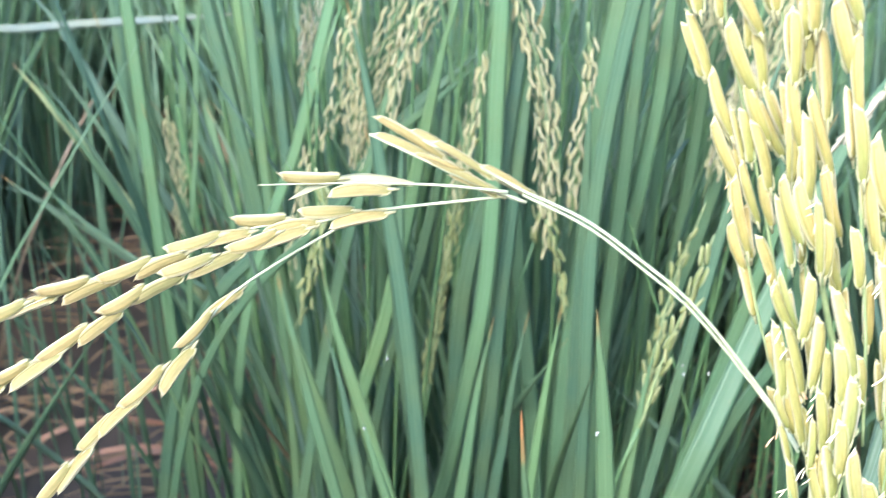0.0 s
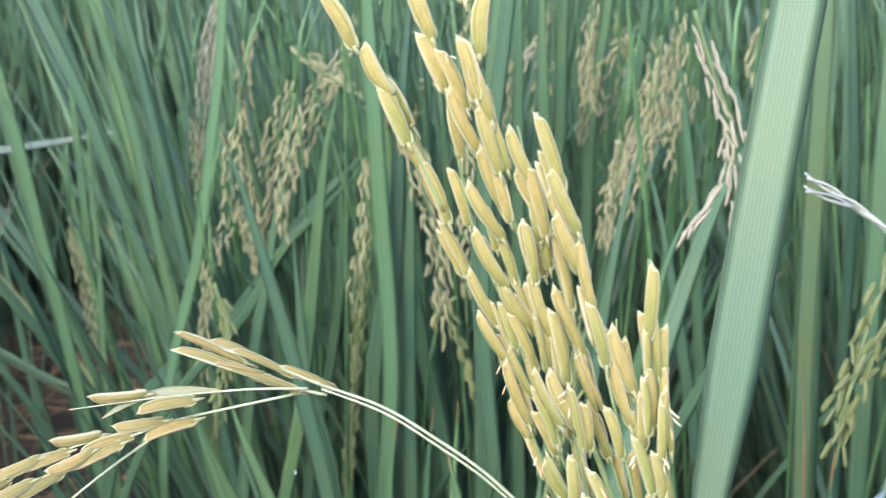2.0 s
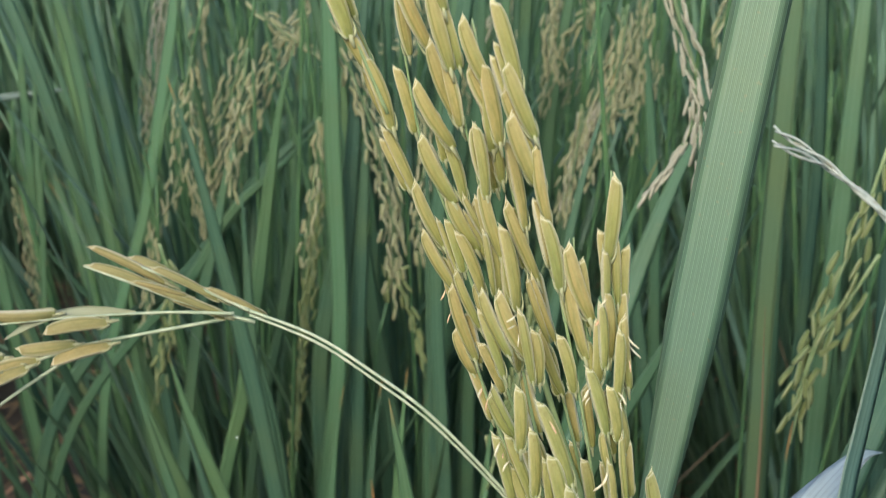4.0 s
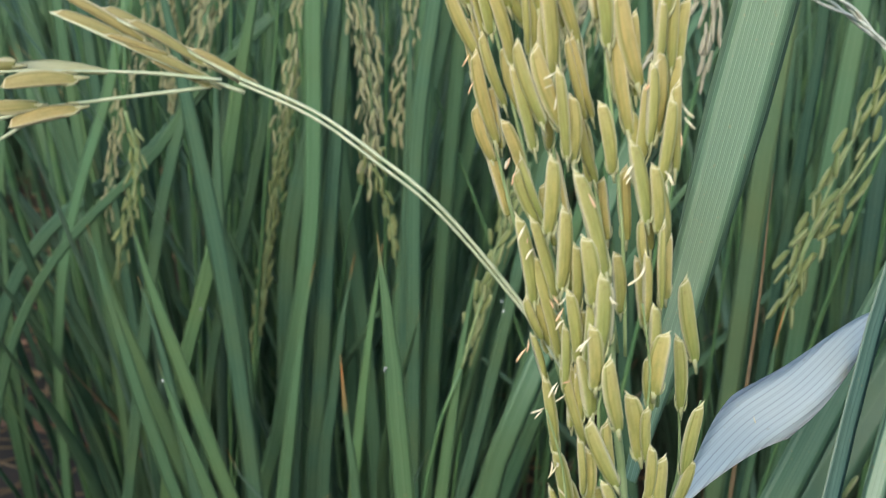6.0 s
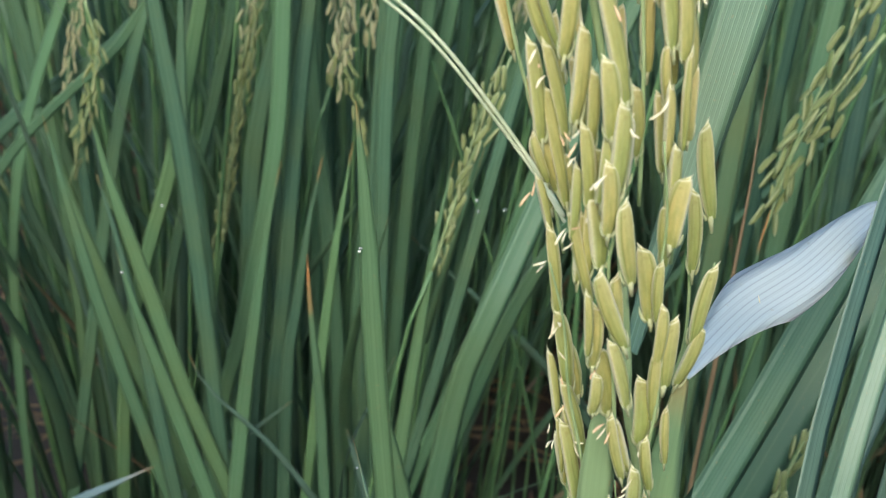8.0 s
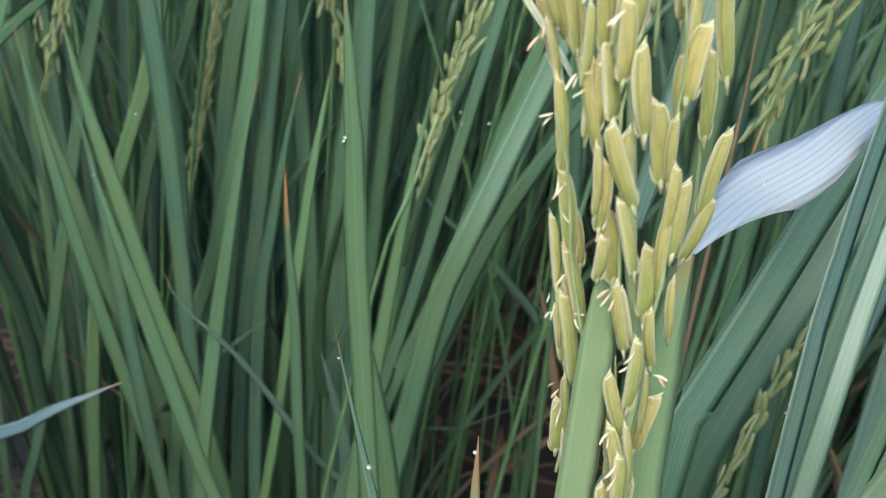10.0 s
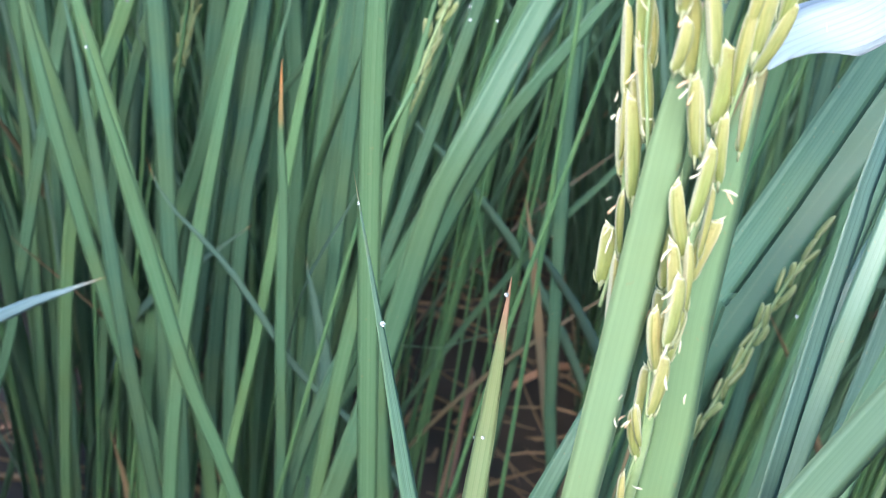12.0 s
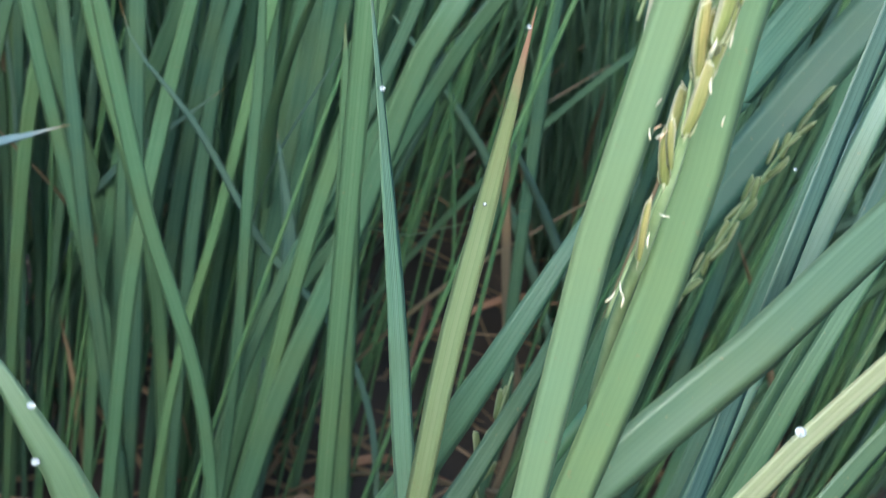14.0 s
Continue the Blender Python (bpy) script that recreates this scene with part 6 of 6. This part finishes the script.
PROTOTYPES = [field_plant(32) for _ in range(6)]
SHADE_PLANTS = [field_plant(16, 2) for _ in range(2)]
spots, beside = [], []
for row in range(9):
    for col in range(-9, 10):
        y = 0.50 + row * 0.155 + field_seed.uniform(-0.03, 0.03)
        x = col * 0.155 + field_seed.uniform(-0.03, 0.03)
        if abs(x) > 0.32 + 0.45 * y:
            continue
        if -0.9 < x < -0.2 and y < 1.8 and field_seed.random() < 0.93:
            continue
        if 0.05 < x < 0.27 and y < 0.85 and field_seed.random() < 0.8:
            continue
        spots.append((x, y))
# unseen rows on either hand and behind, added to shade the low blades
for row in range(7):
    y = -0.95 + row * 0.19
    for col in range(-5, 6):
        x = col * 0.19 + field_seed.uniform(-0.03, 0.03)
        if y < -0.6 or abs(x) > 0.42 + 0.25 * max(0.0, y):
            beside.append((x, y + field_seed.uniform(-0.03, 0.03)))
# a block out of view on the left, added to keep sun off the lower left
for row in range(6):
    for col in range(4):
        spots.append((-0.80 + col * 0.13 - 0.05 * (row > 3) + field_seed.uniform(-0.02, 0.02), -0.32 + row * 0.13 + field_seed.uniform(-0.02, 0.02)))
for i, (x, y) in enumerate(spots):
    m = Matrix.Translation((x, y, 0)) @ Matrix.Rotation(field_seed.uniform(0, 6.28), 4, "Z") @ Matrix.Scale(field_seed.uniform(0.93, 1.06), 4)
    if i < len(PROTOTYPES):
        PROTOTYPES[i].matrix_basis = m
    else:
        copy_thing(PROTOTYPES[i % len(PROTOTYPES)], m)
for i, (x, y) in enumerate(beside):
    m = Matrix.Translation((x, y, 0)) @ Matrix.Rotation(field_seed.uniform(0, 6.28), 4, "Z")
    if i < 2:
        SHADE_PLANTS[i].matrix_basis = m
    else:
        copy_thing(SHADE_PLANTS[i % 2], m)


def far_rice():
    """The field farther off, and round about: blades past counting."""
    rng = np.random.default_rng(3)
    n, near = 46000, 9000
    x = np.concatenate([rng.uniform(-6.0, 6.0, n), rng.normal(-0.3, 1.5, near)])
    y = np.concatenate([rng.uniform(-4.5, 8.5, n), 1.7 + np.abs(rng.normal(0.0, 1.3, near))])
    clear = (np.abs(x) > 1.02) | (y > 1.85) | (y < -1.05)
    x, y = x[clear], y[clear]
    n = len(x)
    a, turn = rng.uniform(0, 2 * np.pi, n), rng.uniform(0, 2 * np.pi, n)
    high, lean, wide = rng.uniform(0.6, 0.95, n), rng.uniform(0.02, 0.24, n), rng.uniform(0.006, 0.012, n)
    verts = []
    for s, w in ((0.0, 0.5), (0.35, 0.9), (0.7, 1.0), (1.0, 0.04)):
        cx, cy, cz = x + lean * s ** 1.6 * np.cos(a), y + lean * s ** 1.6 * np.sin(a), high * s - 0.02
        for u, t in ((-1, 0), (0, 1), (1, 0), (0, -1)):
            dx, dy = 0.5 * wide * w * u, 0.0006 * t
            verts.append(np.stack([cx + dx * np.cos(turn) - dy * np.sin(turn), cy + dx * np.sin(turn) + dy * np.cos(turn), cz], -1))
    verts = np.stack(verts, 1).reshape(-1, 3)
    quads = [[r * 4 + k, r * 4 + (k + 1) % 4, r * 4 + 4 + (k + 1) % 4, r * 4 + 4 + k] for r in range(3) for k in range(4)]
    faces = (np.array(quads)[None] + 16 * np.arange(n)[:, None, None]).reshape(-1, 4)
    me = bpy.data.meshes.new("distant_rice")
    me.from_pydata(verts.tolist(), [], faces.tolist())
    me.materials.append(LEAF)
    return tagged(new("distant_rice", me), "dense green rice field stretching into the distance", "rice field", kind="stuff")


far_rice()


def tillers():
    """The crowded lower stems and narrow blades between the plants, past counting, and an unseen taller stand for
    shade.
    """
    rng = np.random.default_rng(8)
    # the stand behind and beside the camera is unseen, added to darken low stems
    n, behind = 11000, 7000
    x = np.concatenate([rng.uniform(-1.25, 1.05, n), rng.normal(0.0, 1.0, behind)])
    y = np.concatenate([rng.uniform(-0.35, 2.1, n), -0.35 - np.abs(rng.normal(0.0, 0.75, behind))])
    n += behind
    gap = ((x > 0.08) & (x < 0.27) & (y < 0.95) & (y > 0.0)) | ((x < -0.2) & (x > -0.95) & (y > 0.5) & (y < 1.9) & (rng.random(n) < 0.95)) | ((np.abs(x + 0.1) > 0.3 + 0.55 * y) & (y > 0.3)) | ((y > -0.35) & (y < 0.55) & (np.abs(x) < 0.5 + 0.3 * np.maximum(y, 0)))
    x, y = x[~gap], y[~gap]
    n = len(x)
    a, turn = rng.uniform(0, 2 * np.pi, n), rng.uniform(0, 2 * np.pi, n)
    high, lean, wide = np.where(y < 0.55, rng.uniform(0.7, 0.95, n), rng.uniform(0.28, 0.62, n)), rng.uniform(0.01, 0.16, n), rng.uniform(0.003, 0.007, n)
    verts = []
    for s, w in ((0.0, 0.6), (0.35, 0.9), (0.7, 1.0), (1.0, 0.06)):
        cx, cy, cz = x + lean * s ** 1.6 * np.cos(a), y + lean * s ** 1.6 * np.sin(a), high * s - 0.02
        for u, t in ((-1, 0), (0, 1), (1, 0), (0, -1)):
            dx, dy = 0.5 * wide * w * u, 0.0006 * t
            verts.append(np.stack([cx + dx * np.cos(turn) - dy * np.sin(turn), cy + dx * np.sin(turn) + dy * np.cos(turn), cz], -1))
    verts = np.stack(verts, 1).reshape(-1, 3)
    quads = [[r * 4 + k, r * 4 + (k + 1) % 4, r * 4 + 4 + (k + 1) % 4, r * 4 + 4 + k] for r in range(3) for k in range(4)]
    faces = (np.array(quads)[None] + 16 * np.arange(n)[:, None, None]).reshape(-1, 4)
    me = bpy.data.meshes.new("rice_tillers")
    me.from_pydata(verts.tolist(), [], faces.tolist())
    me.materials.append(LEAFD)
    return tagged(new("rice_tillers", me), "crowded dark green lower stems of the rice, with unseen tall blades added for shade", "rice stems", kind="stuff")


tillers()


def litter():
    bm = bmesh.new()
    for _ in range(1500):
        x, y = field_seed.uniform(-0.9, 0.9), field_seed.uniform(0.0, 1.9)
        a, ln = field_seed.uniform(0, 6.28), field_seed.uniform(0.05, 0.22)
        z = field_seed.uniform(0.005, 0.05)
        line = [Vector((x + (s - 0.5) * ln * math.cos(a), y + (s - 0.5) * ln * math.sin(a), z + 0.02 * math.sin(3 * s + a))) for s in (0, 0.25, 0.5, 0.75, 1)]
        strap(bm, line, blade_width(field_seed.uniform(0.003, 0.007), 0, 0.5), (0.2, -0.3, 1), 0.2)
    ob = part("straw_litter", bm, STRAW, None)
    return tagged(ob, "withered brown straw lying on the mud", "straw", kind="stuff")


litter()


def fallen_blade(x, y, z, a, ln, rise):
    line, _ = smooth_line([(-ln / 2 * math.cos(a), -ln / 2 * math.sin(a), 0), (0, 0, rise), (ln / 2 * math.cos(a), ln / 2 * math.sin(a), rise * 0.3)], 14)
    bm = strap(bmesh.new(), line, blade_width(0.008, 0, 0.5), (0.1, -0.5, 1), 0.25, twist=60)
    ob = part("dry_leaf", bm, RUSSET, None)
    ob.location = (x, y, z)
    return tagged(ob, "withered reddish brown rice leaf lying on the mud", "dry leaf", "withered leaves")


fallen_blade(-0.146, 0.599, 0.004, 1.7, 0.2, 0.05)
fallen_blade(0.148, 0.719, 0.004, 1.4, 0.16, 0.06)
fallen_blade(0.234, 0.768, 0.004, 0.4, 0.2, 0.05)
fallen_blade(0.100, 0.522, 0.004, 0.3, 0.16, 0.05)
fallen_blade(-0.154, 0.604, 0.004, 1.9, 0.18, 0.07)
fallen_blade(0.146, 0.703, 0.004, 1.3, 0.16, 0.05)
fallen_blade(-0.219, 0.647, 0.004, 0.2, 0.22, 0.03)
fallen_blade(-0.512, 1.017, 0.004, 0.15, 0.3, 0.04)
fallen_blade(-0.503, 1.190, 0.004, 0.5, 0.22, 0.05)
fallen_blade(-0.464, 0.998, 0.004, -0.1, 0.26, 0.05)
fallen_blade(-0.209, 1.122, 0.004, 1.2, 0.2, 0.08)
fallen_blade(-0.578, 1.076, 0.004, 0.3, 0.25, 0.04)
fallen_blade(-0.165, 1.316, 0.004, 1, 0.2, 0.06)


for place, way, roll in (((0.0512, 0.0062, 0.6902), (0.35, -0.2, -0.85), 0.4), ((0.0320, -0.0345, 0.6582), (0.05, -0.2, -0.95), 0.5), ((0.0232, -0.0385, 0.6570), (0.3, -0.2, -0.7), 1), ((0.0230, -0.0385, 0.6595), (0.1, -0.2, 0.7), 1)):
    fallen = new("fallen_anther", ANTHERS[1])
    fallen.matrix_basis = stand(Vector(place), Vector(way).normalized(), roll) @ Matrix.Scale(0.6, 4)
    tagged(fallen, "cream anther dropped on a rice leaf", "anther", "fallen anthers")

# ---- dew ----
def dew(p, r):
    bm = bmesh.new()
    bmesh.ops.create_uvsphere(bm, u_segments=14, v_segments=9, radius=r * 0.8)
    for v in bm.verts:
        v.co.z *= 0.85
    ob = part("dew_drop", bm, water, None)
    ob.location = p
    return tagged(ob, "clear round dew drop clinging to a blade", "dew drop", "dew drops")


dew((-0.0344, -0.0490, 0.6156), 0.0006)
dew((-0.0332, -0.0510, 0.6093), 0.0006)
dew((0.0521, -0.0440, 0.6249), 0.0009)
dew((0.0153, 0.0060, 0.5691), 0.0005)
dew((0.0001, 0.0120, 0.6300), 0.0006)
dew((-0.0077, 0.0570, 0.6686), 0.0004)
dew((0.0982, 0.0760, 0.5980), 0.0006)
dew((0.0157, -0.0075, 0.6255), 0.0004)
dew((0.0136, -0.0120, 0.6541), 0.0004)
dew((-0.0061, 0.0140, 0.6502), 0.0003)
dew((0.0151, -0.0045, 0.6228), 0.0003)
dew((-0.0078, 0.0565, 0.6682), 0.0004)
dew((0.0270, 0.1950, 0.6125), 0.0007)
dew((0.0352, 0.1950, 0.6134), 0.0006)
dew((-0.0785, 0.1630, 0.6024), 0.0006)
dew((-0.0855, 0.2600, 0.5780), 0.0007)
dew((-0.0075, 0.0570, 0.6686), 0.0004)
dew((0.0257, 0.1900, 0.6185), 0.0006)
